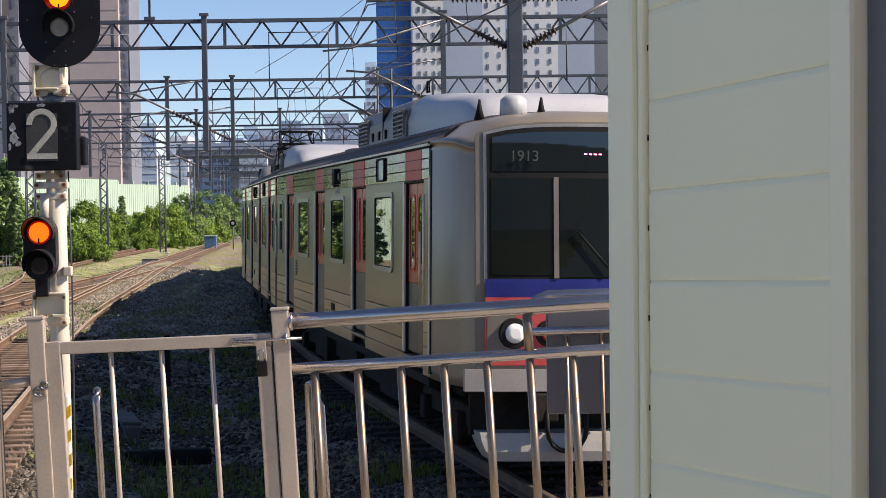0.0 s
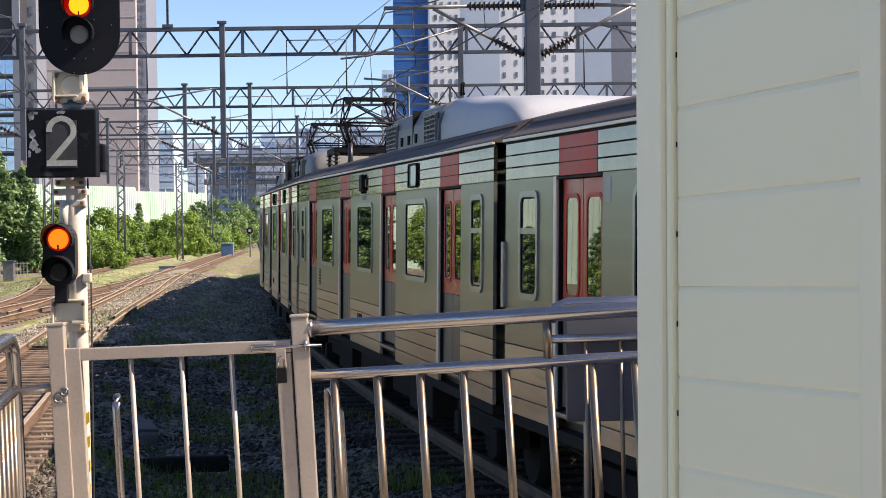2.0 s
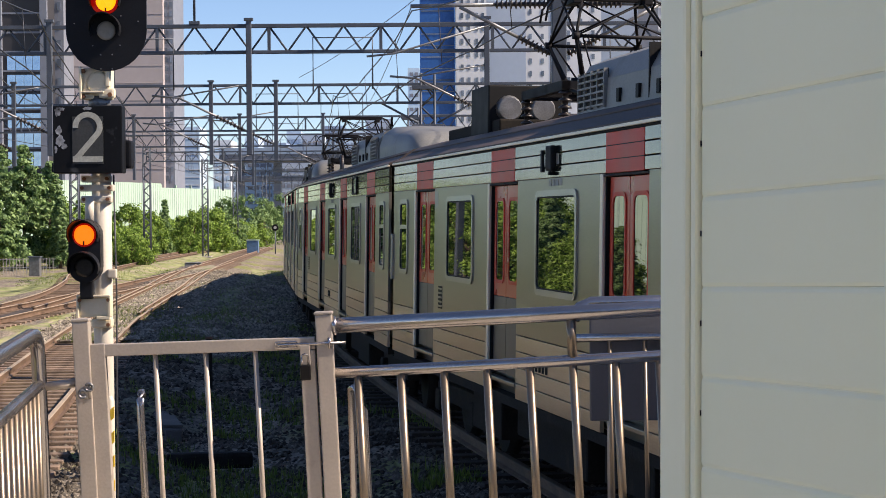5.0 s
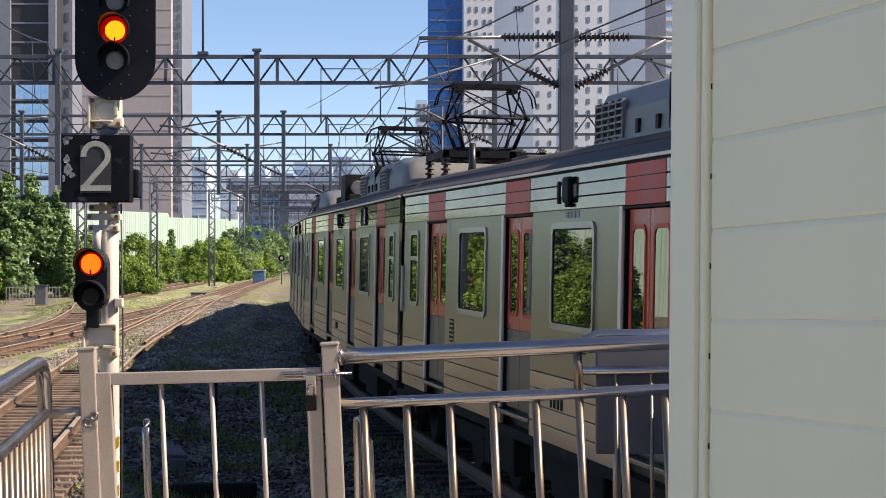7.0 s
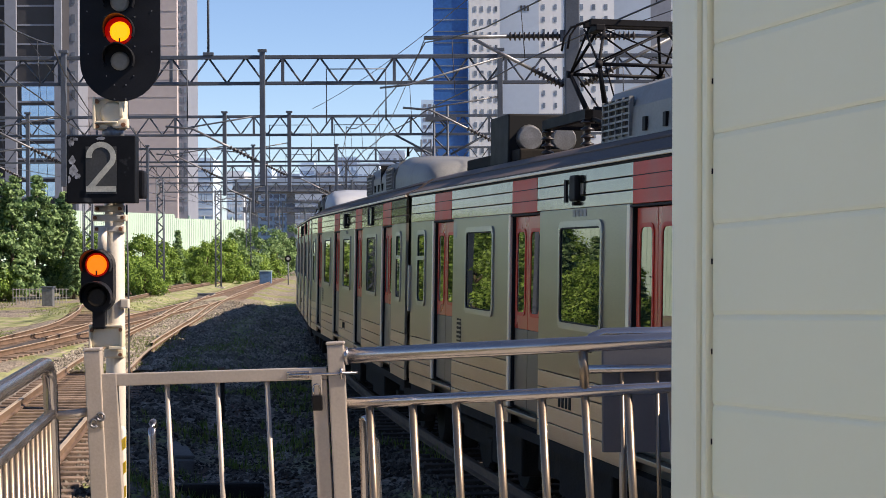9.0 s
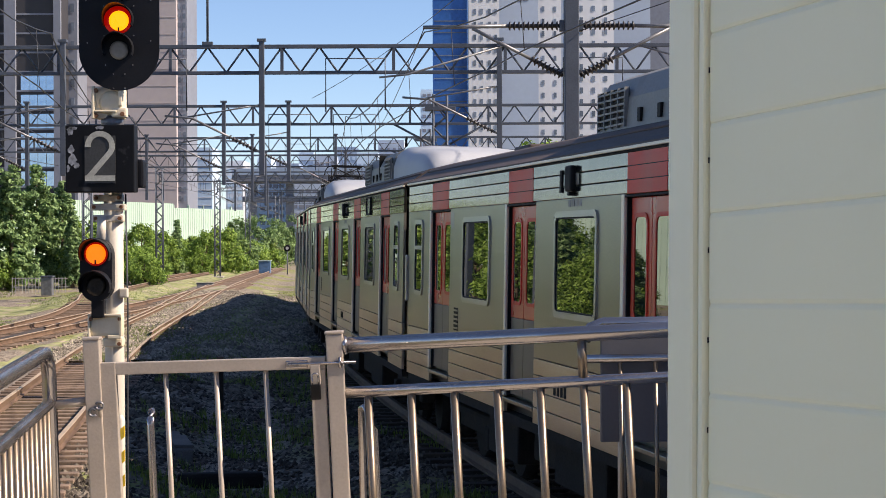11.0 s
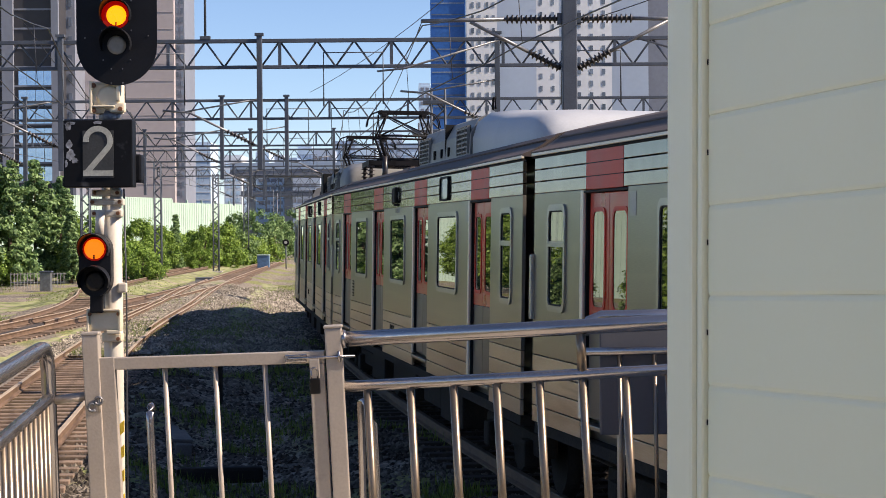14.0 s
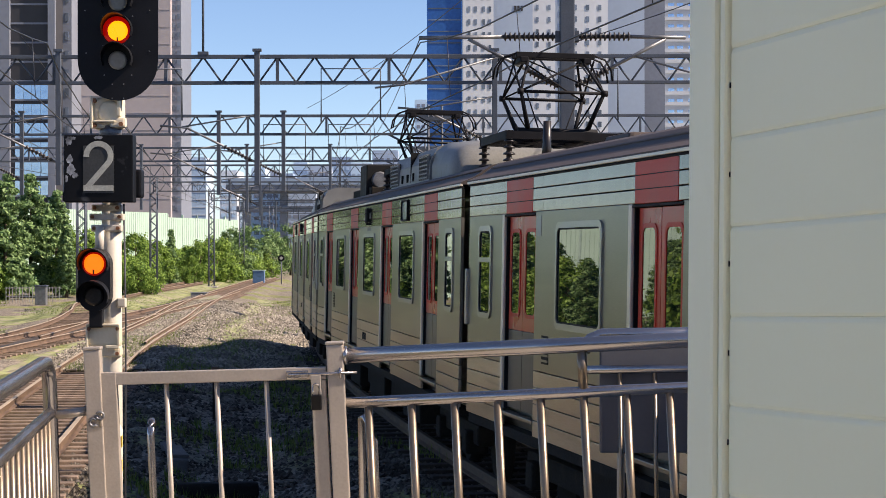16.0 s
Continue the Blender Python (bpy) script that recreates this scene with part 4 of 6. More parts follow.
part("cable", tube(bmesh.new(), [(sx(209), 0.12, sz(360)), (sx(212), 0.12, sz(560)), (sx(211), 0.12, sz(880)), (sx(211), 0.12, 0)], 0.006, 6), WIRE, sg)
part("side_lug", box(bmesh.new(), sx(200), sx(216), 0.02, 0.08, sz(545), sz(528), 0.01), MAST_WHITE, sg)
part("cable_cover", tube(bmesh.new(), [(sx(205), -0.02, 0.2), (sx(205), -0.02, sz(760)), (sx(205), -0.02, sz(752))], [0.028, 0.028, 0.012], 10), MAST_WHITE, sg)
for k in range(9):
    z = sz(790) - 0.16 * k
    bm = bmesh.new()
    vs = [bm.verts.new(v) for v in ((sx(205) - 0.028, -0.050, z - 0.05), (sx(205) + 0.028, -0.050, z), (sx(205) + 0.028, -0.050, z + 0.075), (sx(205) - 0.028, -0.050, z + 0.025))]
    ws = [bm.verts.new(v.co + Vector((0, 0.02, 0))) for v in vs]
    bm.faces.new(vs)
    bm.faces.new(ws)
    for i in range(4):
        bm.faces.new((vs[i], vs[(i + 1) % 4], ws[(i + 1) % 4], ws[i]))
    part("hazard_stripe", bm, YELLOW, sg, "yellow hazard stripe")

# ---------------------------------------------------------------- train
# A car's own space: y runs from its leading end (0) to its trailing end, x to the right, z up from the rail.
CAR, PITCH_, HW = 17.9, 18.3, 1.56
DOORS = [2.35 + 4.4 * k for k in range(4)]
DW = 0.65   # half width of a door opening


def body_profile(inset=0.0):
    h = HW - inset
    left = [(-h + 0.02, 0.95), (-h, 1.05), (-h, 3.36), (-h + 0.03, 3.42)]
    roof = [(-h - 0.004, 3.425), (-h - 0.004, 3.46), (-1.40, 3.50), (-1.22, 3.64), (-0.9, 3.72), (-0.4, 3.77)]
    half = left + roof
    return half + [(-x, z) for x, z in reversed(half)]


def side_strip(bm, side, y0, y1, z0, z1, out=0.006):
    box(bm, *sorted((side * (HW - 0.03), side * (HW + out))), y0, y1, z0, z1, 0.003)
    return bm


def louver(parent, y0, y1, side, x, z0, z1):
    lv = part("louver", box(bmesh.new(), *sorted((side * (x - 0.02), side * (x + 0.004))), y0, y1, z0, z1), BLACK, parent, "dark louvre opening")
    k = 6
    for i in range(k):
        z = z0 + (i + 0.5) * (z1 - z0) / k
        part("slat", box(bmesh.new(), *sorted((side * (x - 0.01), side * (x + 0.025))), y0, y1, z - 0.010, z + 0.008), AC_GREY, lv)
    for i in range(5):
        y = y0 + (i + 0.0) * (y1 - y0) / 4
        part("slat_bar", box(bmesh.new(), *sorted((side * (x - 0.01), side * (x + 0.028))), y - 0.012, y + 0.012, z0, z1), AC_GREY, lv)
    return lv


def ac_unit(car, y0, white, front=0.0):
    """The roof unit: a casing with louvres, and a smooth domed cover towards the leading end."""
    prof = [(-1.12, 3.62), (-1.10, 3.95), (-1.0, 4.14), (-0.8, 4.22), (0.8, 4.22), (1.0, 4.14), (1.10, 3.95), (1.12, 3.62)]
    unit = part("roof_unit", extrude_y(bmesh.new(), prof, y0 + 4.1, y0 + 8.4), AC_GREY, car, "grey air conditioner casing with louvres")
    for side in (-1, 1):
        louver(unit, y0 + 4.2, y0 + 5.0, side, 1.11, 3.70, 4.05)
        louver(unit, y0 + 7.4, y0 + 8.3, side, 1.11, 3.70, 4.05)
        for y in (5.7, 6.3, 6.9):
            part("catch", box(bmesh.new(), *sorted((side * 1.10, side * 1.135)), y0 + y, y0 + y + 0.09, 3.72, 3.84, 0.005), BLACK, unit)
        part("seam", box(bmesh.new(), *sorted((side * 0.9, side * 1.115)), y0 + 6.05, y0 + 6.075, 3.66, 4.16), BLACK, unit)
    bm = bmesh.new()
    rings = []
    for y, k in ((0.0, 0.0), (0.05, 0.5), (0.2, 0.8), (0.5, 0.95), (0.9, 1.0), (2.5, 1.0), (4.05, 1.03)):
        rings.append([bm.verts.new((x * (0.8 + 0.2 * k), y0 + front + y * (4.05 - front) / 4.05, 3.62 + (z - 3.62) * k * (0.62 + 0.09 * (front + y * (4.05 - front) / 4.05)))) for x, z in [(-1.08, 3.62), (-1.08, 3.88), (-1.02, 4.08), (-0.85, 4.2), (-0.5, 4.24), (0.5, 4.24), (0.85, 4.2), (1.02, 4.08), (1.08, 3.88), (1.08, 3.62)]])
    for a_, b_ in zip(rings, rings[1:]):
        for i in range(9):
            f = bm.faces.new((a_[i], a_[i + 1], b_[i + 1], b_[i]))
            f.smooth = True
    bm.faces.new(rings[-1])
    part("roof_cover", bm, AC_WHITE if white else AC_GREY, car, "smooth white roof cover" if white else "smooth grey roof cover")


def pantograph(car, y):
    """A raised diamond pantograph on insulators."""
    p = part("pantograph", box(bmesh.new(), -0.75, 0.75, y - 0.30, y - 0.22, 4.06, 4.15), PANTO, car, "raised black diamond pantograph")
    for q in (-0.95, 0.22, 0.87):
        part("cross_beam", box(bmesh.new(), -0.75, 0.75, y + q, y + q + 0.08, 4.06, 4.15), PANTO, p)
    for q in (-0.75, -0.30, 0.22, 0.66):
        part("long_beam", box(bmesh.new(), q, q + 0.09, y - 0.95, y + 0.95, 4.055, 4.16), PANTO, p)
    for sx_ in (-0.7, 0.7):
        for dy in (-0.88, 0.88):
            part("insulator", ribbed(bmesh.new(), (sx_, y + dy, 3.6), (sx_, y + dy, 4.06), 6, 0.075), INSULATOR, p)
    for dy in (-1, 1):
        part("main_shaft", tube(bmesh.new(), [(-0.5, y + dy * 0.36, 4.19), (0.5, y + dy * 0.36, 4.19)], 0.045, 8), PANTO, p)
        for sx_ in (-1, 1):
            knee = (sx_ * 0.52, y + dy * 0.62, 4.66)
            part("lower_arm", tube(bmesh.new(), [(sx_ * 0.36, y + dy * 0.34, 4.18), knee], [0.034, 0.022], 8), PANTO, p)
            part("balance_rod", tube(bmesh.new(), [(sx_ * 0.22, y + dy * 0.30, 4.20), (sx_ * 0.44, y + dy * 0.60, 4.64)], 0.010, 6), PANTO, p)
            part("upper_arm", tube(bmesh.new(), [knee, (sx_ * 0.34, y + dy * 0.14, 5.10)], 0.017, 8), PANTO, p)
            part("upper_arm", tube(bmesh.new(), [knee, (sx_ * 0.50, y - dy * 0.10, 5.10)], 0.013, 8), PANTO, p)
            part("knee_joint", tube(bmesh.new(), [(sx_ * 0.49, y + dy * 0.62, 4.66), (sx_ * 0.56, y + dy * 0.62, 4.66)], 0.04, 10), PANTO, p)
        part("knee_bar", tube(bmesh.new(), [(-0.52, y + dy * 0.62, 4.66), (0.52, y + dy * 0.62, 4.66)], 0.02, 8), PANTO, p)
        part("brace", tube(bmesh.new(), [(-0.50, y + dy * 0.60, 4.67), (0.34, y + dy * 0.14, 5.08)], 0.011, 6), PANTO, p)
        part("brace", tube(bmesh.new(), [(0.50, y + dy * 0.60, 4.67), (-0.34, y + dy * 0.14, 5.08)], 0.011, 6), PANTO, p)
        hd = part("collector", tube(bmesh.new(), [(-0.74, y + dy * 0.13, 4.86), (-0.715, y + dy * 0.13, 5.0), (-0.64, y + dy * 0.13, 5.12), (-0.5, y + dy * 0.13, 5.17), (0.5, y + dy * 0.13, 5.17), (0.64, y + dy * 0.13, 5.12), (0.715, y + dy * 0.13, 5.0), (0.74, y + dy * 0.13, 4.86)], 0.013, 8), PANTO, p)
        part("carbon_strip", box(bmesh.new(), -0.5, 0.5, y + dy * 0.13 - 0.04, y + dy * 0.13 + 0.04, 5.12, 5.19, 0.008), PANTO, hd)
    for sx_ in (-0.4, 0.4):
        part("spring_box", box(bmesh.new(), sx_ - 0.05, sx_ + 0.05, y - 0.2, y + 0.2, 5.06, 5.13, 0.01), PANTO, p)


def window(car, side, y, w, hopper):
    z, h = 2.475, 0.955
    fr = part("window", ring_x(bmesh.new(), rounded(w, h, 0.10), rounded(w - 0.11, h - 0.11, 0.065), *sorted((side * (HW - 0.02), side * (HW + 0.022))), y, z), WINDOW_FRAME, car, "dark window in a rounded metal frame")
    part("pane", slab_x(bmesh.new(), rounded(w - 0.10, h - 0.10, 0.065), *sorted((side * (HW - 0.02), side * (HW + 0.008))), y, z), TRAIN_GLASS, fr)
    part("gasket", ring_x(bmesh.new(), rounded(w - 0.105, h - 0.105, 0.065), rounded(w - 0.14, h - 0.14, 0.055), *sorted((side * (HW - 0.01), side * (HW + 0.013))), y, z), BLACK, fr)
    if hopper:
        part("bar", box(bmesh.new(), *sorted((side * (HW - 0.01), side * (HW + 0.02))), y - w / 2 + 0.05, y + w / 2 - 0.05, z + 0.10, z + 0.15), WINDOW_FRAME, fr)


def door(car, side, y):
    """A pair of sliding leaves set back in a black opening, with one bright jamb."""
    z0, z1 = 1.13, 3.05
    d = part("door_opening", box(bmesh.new(), *sorted((side * (HW - 0.118), side * (HW - 0.104))), y - DW, y + DW, z0, z1), BLACK, car, "dark recessed door opening")
    part("jamb", box(bmesh.new(), *sorted((side * (HW - 0.012), side * (HW + 0.016))), y + DW - 0.03, y + DW + 0.06, z0, z1 + 0.01, 0.008), STEEL_BRIGHT, d, "bright steel door jamb")
    part("reveal", box(bmesh.new(), *sorted((side * (HW - 0.10), side * (HW - 0.013))), y + DW - 0.045, y + DW - 0.031, z0, z1 - 0.02), BLACK, d)
    part("lintel", box(bmesh.new(), *sorted((side * (HW - 0.10), side * (HW + 0.012))), y - DW, y + DW + 0.03, z1 - 0.016, z1 + 0.002, 0.004), BLACK, d)
    for a_, b_ in ((y - DW + 0.004, y - 0.006), (y + 0.006, y + DW - 0.075)):
        cy, w = (a_ + b_) / 2, b_ - a_
        leaf = part("door_leaf", box(bmesh.new(), *sorted((side * (HW - 0.10), side * (HW - 0.036))), a_, b_, 1.92, z1 - 0.02, 0.005), DOOR_RED, d, "orange-red sliding door leaf")
        part("lower_panel", box(bmesh.new(), *sorted((side * (HW - 0.10), side * (HW - 0.038))), a_, b_, z0 + 0.02, 1.917, 0.005), DOOR_GREY, leaf, "dark grey lower door panel")
        part("pane", slab_x(bmesh.new(), rounded(w * 0.60, 0.80, 0.07), *sorted((side * (HW - 0.06), side * (HW - 0.033))), cy, 2.48), TRAIN_GLASS, leaf)
        part("pane_frame", ring_x(bmesh.new(), rounded(w * 0.60 + 0.06, 0.86, 0.09), rounded(w * 0.60 - 0.01, 0.79, 0.065), *sorted((side * (HW - 0.06), side * (HW - 0.027))), cy, 2.48), RED_PATCH, leaf)
    part("step", box(bmesh.new(), *sorted((side * (HW - 0.08), side * (HW + 0.02))), y - DW, y + DW, 1.07, 1.11, 0.006), STEEL, d)


def underframe(car):
    for k, (y0, y1, w, z0) in enumerate(((4.9, 6.6, 1.3, 0.35), (6.9, 8.4, 1.25, 0.42), (8.7, 10.6, 1.32, 0.38), (10.9, 12.0, 1.2, 0.45), (12.3, 13.8, 1.3, 0.36))):
        part("equipment_case", box(bmesh.new(), -w, w, y0, y1, z0, 0.92, 0.03), UNDER, car)
    for y in (2.6, 15.3):
        bg = part("bogie", box(box(box(bmesh.new(), -1.15, -0.95, y - 1.5, y + 1.5, 0.42, 0.66, 0.04), 0.95, 1.15, y - 1.5, y + 1.5, 0.42, 0.66, 0.04), -1.0, 1.0, y - 0.3, y + 0.3, 0.45, 0.85, 0.04), UNDER, car, "black bogie")
        for dy in (-1.05, 1.05):
            for s_ in (-1, 1):
                part("wheel", tube(bmesh.new(), [(s_ * 0.70, y + dy, 0.43), (s_ * 0.76, y + dy, 0.43), (s_ * 0.84, y + dy, 0.43)], [0.46, 0.43, 0.42], 20), UNDER, bg)
                part("axle_box", box(bmesh.new(), *sorted((s_ * 0.96, s_ * 1.24)), y + dy - 0.15, y + dy + 0.15, 0.3, 0.58, 0.04), UNDER, bg)


def build_car(label, white, pantos, cab):
    car = thing("train_car", label, "train car", group="cars of the train")
    y0 = 1.35 if cab else 0.0
    part("body", extrude_y(bmesh.new(), body_profile(0.12), y0, CAR), STEEL, car, "brushed stainless steel body")
    part("roof", extrude_y(bmesh.new(), [(-1.578, 3.428), (-1.578, 3.452), (-1.44, 3.51), (-1.24, 3.65), (-0.92, 3.735), (-0.4, 3.785), (0.4, 3.785), (0.92, 3.735), (1.24, 3.65), (1.44, 3.51), (1.578, 3.452), (1.578, 3.428)], y0, CAR + 0.1), ROOF, car, "dull grey curved roof")
    for side in (-1, 1):
        part("gutter", box(bmesh.new(), *sorted((side * 1.56, side * 1.592)), y0, CAR + 0.02, 3.408, 3.436, 0.005), STEEL_BRIGHT, car, "bright steel gutter")
        part("gutter_lip", box(bmesh.new(), *sorted((side * 1.55, side * 1.580)), y0, CAR + 0.01, 3.388, 3.407), UNDER, car)
        part("roof_seam", tube(bmesh.new(), [(side * 1.33, y0 + 0.05, 3.588), (side * 1.33, CAR, 3.588)], 0.014, 6), ROOF, car)
        gaps = [y0 + 0.02] + [v for d in DOORS for v in (d - DW, d + DW)] + [CAR - 0.02]
        for k in range(0, len(gaps), 2):
            a_, b_ = gaps[k], gaps[k + 1]
            if b_ - a_ < 0.1:
                continue
            part("side_panel", side_strip(bmesh.new(), side, a_, b_, 1.585, 3.06), STEEL, car)
            for j in range(4):
                z = 0.965 + 0.155 * j
                part("lower_board", side_strip(bmesh.new(), side, a_, b_, z, z + 0.145), STEEL_WARM_REFLECT, car, "stainless lower board, tinted with the sunlit ground's warm reflection")
        for z, h in ((3.065, 0.10), (3.175, 0.10), (3.285, 0.105)):
            part("frieze_board", side_strip(bmesh.new(), side, y0 + 0.02, CAR - 0.02, z, z + h), STEEL_FRIEZE, car)
        part("sole_bar", box(bmesh.new(), *sorted((side * 1.38, side * 1.545)), y0 + 0.1, CAR - 0.05, 0.86, 0.955), UNDER, car)
        for i, y in enumerate(DOORS):
            door(car, side, y)
            part("red_patch", side_strip(bmesh.new(), side, y - 0.52, y + 0.56, 3.06, 3.385, 0.0095), RED_PATCH, car, "red painted band above the door")
            for z in (3.17, 3.28):
                part("frieze_groove", side_strip(bmesh.new(), side, y - 0.53, y + 0.57, z - 0.004, z + 0.004, 0.0115), BLACK, car)
            if i < 3:
                window(car, side, y + 2.2, 1.52, False)
        if not cab:
            window(car, side, 0.82, 0.62, True)
        window(car, side, CAR - 0.85, 0.62, True)
        part("side_display", ring_x(bmesh.new(), rounded(0.64, 0.285, 0.06), rounded(0.58, 0.24, 0.045), *sorted((side * HW, side * (HW + 0.03))), 4.75, 3.23), BLACK, car, "small framed destination display")
        part("display_pane", slab_x(bmesh.new(), rounded(0.60, 0.25, 0.045), *sorted((side * HW, side * (HW + 0.012))), 4.75, 3.23), DISPLAY, car)
        sp = part("side_lamp", box(bmesh.new(), *sorted((side * HW, side * (HW + 0.06))), 8.97, 9.19, 3.12, 3.35, 0.025), BLACK, car, "black door lamp box")
        part("lamp_drip", box(bmesh.new(), *sorted((side * HW, side * (HW + 0.05))), 9.04, 9.12, 3.085, 3.118, 0.01), BLACK, sp)
        part("lamp_backing", box(bmesh.new(), *sorted((side * HW, side * (HW + 0.0085))), 8.88, 9.42, 3.178, 3.276, 0.002), WINDOW_FRAME, sp, "pale plate behind the lamp")
        part("lamp_plate", box(bmesh.new(), *sorted((side * HW, side * (HW + 0.02))), 9.45, 9.52, 3.12, 3.32), BLACK, sp)
        for k in range(4):
            part("number_bar", box(bmesh.new(), *sorted((side * HW, side * (HW + 0.010))), 8.75 + 0.13 * k, 8.84 + 0.13 * k, 2.99, 3.05), PLATE_GREY, car)
            part("number_bar", box(bmesh.new(), *sorted((side * (HW - 0.01), side * (HW + 0.010))), 9.2 + 0.13 * k, 9.28 + 0.13 * k, 1.29, 1.40), UNDER, car)
        part("door_number", box(bmesh.new(), *sorted((side * HW, side * (HW + 0.009))), DOORS[0] + DW + 0.06, DOORS[0] + DW + 0.22, 2.83, 3.02), SKIRT_WHITE, car, "small white door number plate")
        part("door_number", box(bmesh.new(), *sorted((side * HW, side * (HW + 0.009))), DOORS[3] - DW - 0.22, DOORS[3] - DW - 0.06, 2.83, 3.02), SKIRT_WHITE, car, "small white door number plate")
        vg = part("vent", box(bmesh.new(), *sorted((side * HW, side * (HW + 0.009))), 14.35, 14.6, 1.66, 1.92), BLACK, car, "small black vent grille")
        for k in range(5):
            part("vent_slat", box(bmesh.new(), *sorted((side * HW, side * (HW + 0.016))), 14.34, 14.61, 1.68 + 0.05 * k, 1.70 + 0.05 * k), STEEL, vg)
        part("end_post", box(bmesh.new(), *sorted((side * 1.47, side * 1.60)), CAR - 0.05, CAR + 0.03, 1.9, 2.5, 0.015), WINDOW_FRAME, car)
    part("gangway", box(bmesh.new(), -0.75, 0.75, CAR - 0.02, CAR + 0.47, 1.05, 3.2, 0.05), BLACK, car, "black folded gangway bellows")
    part("end_wall", box(bmesh.new(), -1.5, 1.5, CAR - 0.01, CAR + 0.03, 1.0, 3.4), UNDER, car)
    underframe(car)
    ac_unit(car, 1.6, white, 2.2 if pantos else 0.0)
    if pantos:
        pantograph(car, 2.75)
        pantograph(car, 13.0)
        bx = part("switch_box", box(bmesh.new(), -1.0, -0.1, 14.6, 15.6, 3.68, 4.28, 0.02), BLACK, car, "black roof switchgear box")
        part("fan", tube(bmesh.new(), [(-0.75, 14.6, 4.0), (-0.75, 14.52, 4.0)], [0.16, 0.13], 16), ARM, bx)
        part("fan", tube(bmesh.new(), [(-0.35, 14.6, 4.0), (-0.35, 14.52, 4.0)], [0.16, 0.13], 16), ARM, bx)
        part("roof_cable", tube(bmesh.new(), [(-0.6, 11.2, 3.9), (-0.65, 12.0, 4.05), (-0.7, 12.5, 4.1)], 0.025, 8), BLACK, car)
        for y in (0.35, 11.4):
            part("bushing", tube(bmesh.new(), [(-0.55, y, 3.7), (-0.55, y, 3.9), (-0.55, y, 4.18)], [0.07, 0.05, 0.045], 10), INSULATOR, car)
        part("roof_deck", box(bmesh.new(), -0.95, 0.95, 14.2, 17.3, 3.72, 3.86, 0.02), UNDER, car, "dark roof deck")
    else:
        for y in (11.5, 15.5):
            part("roof_vent", box(bmesh.new(), -0.5, 0.5, y, y + 0.9, 3.74, 3.88, 0.05), ROOF, car)
        part("roof_ring", tube(bmesh.new(), [(-1.0, 4.6 + 0.0, 4.18), (-1.0, 4.62, 4.32), (-1.0, 4.74, 4.32), (-1.0, 4.76, 4.18)], 0.015, 6), PANTO, car)
    if cab:
        build_cab(car)
    return car


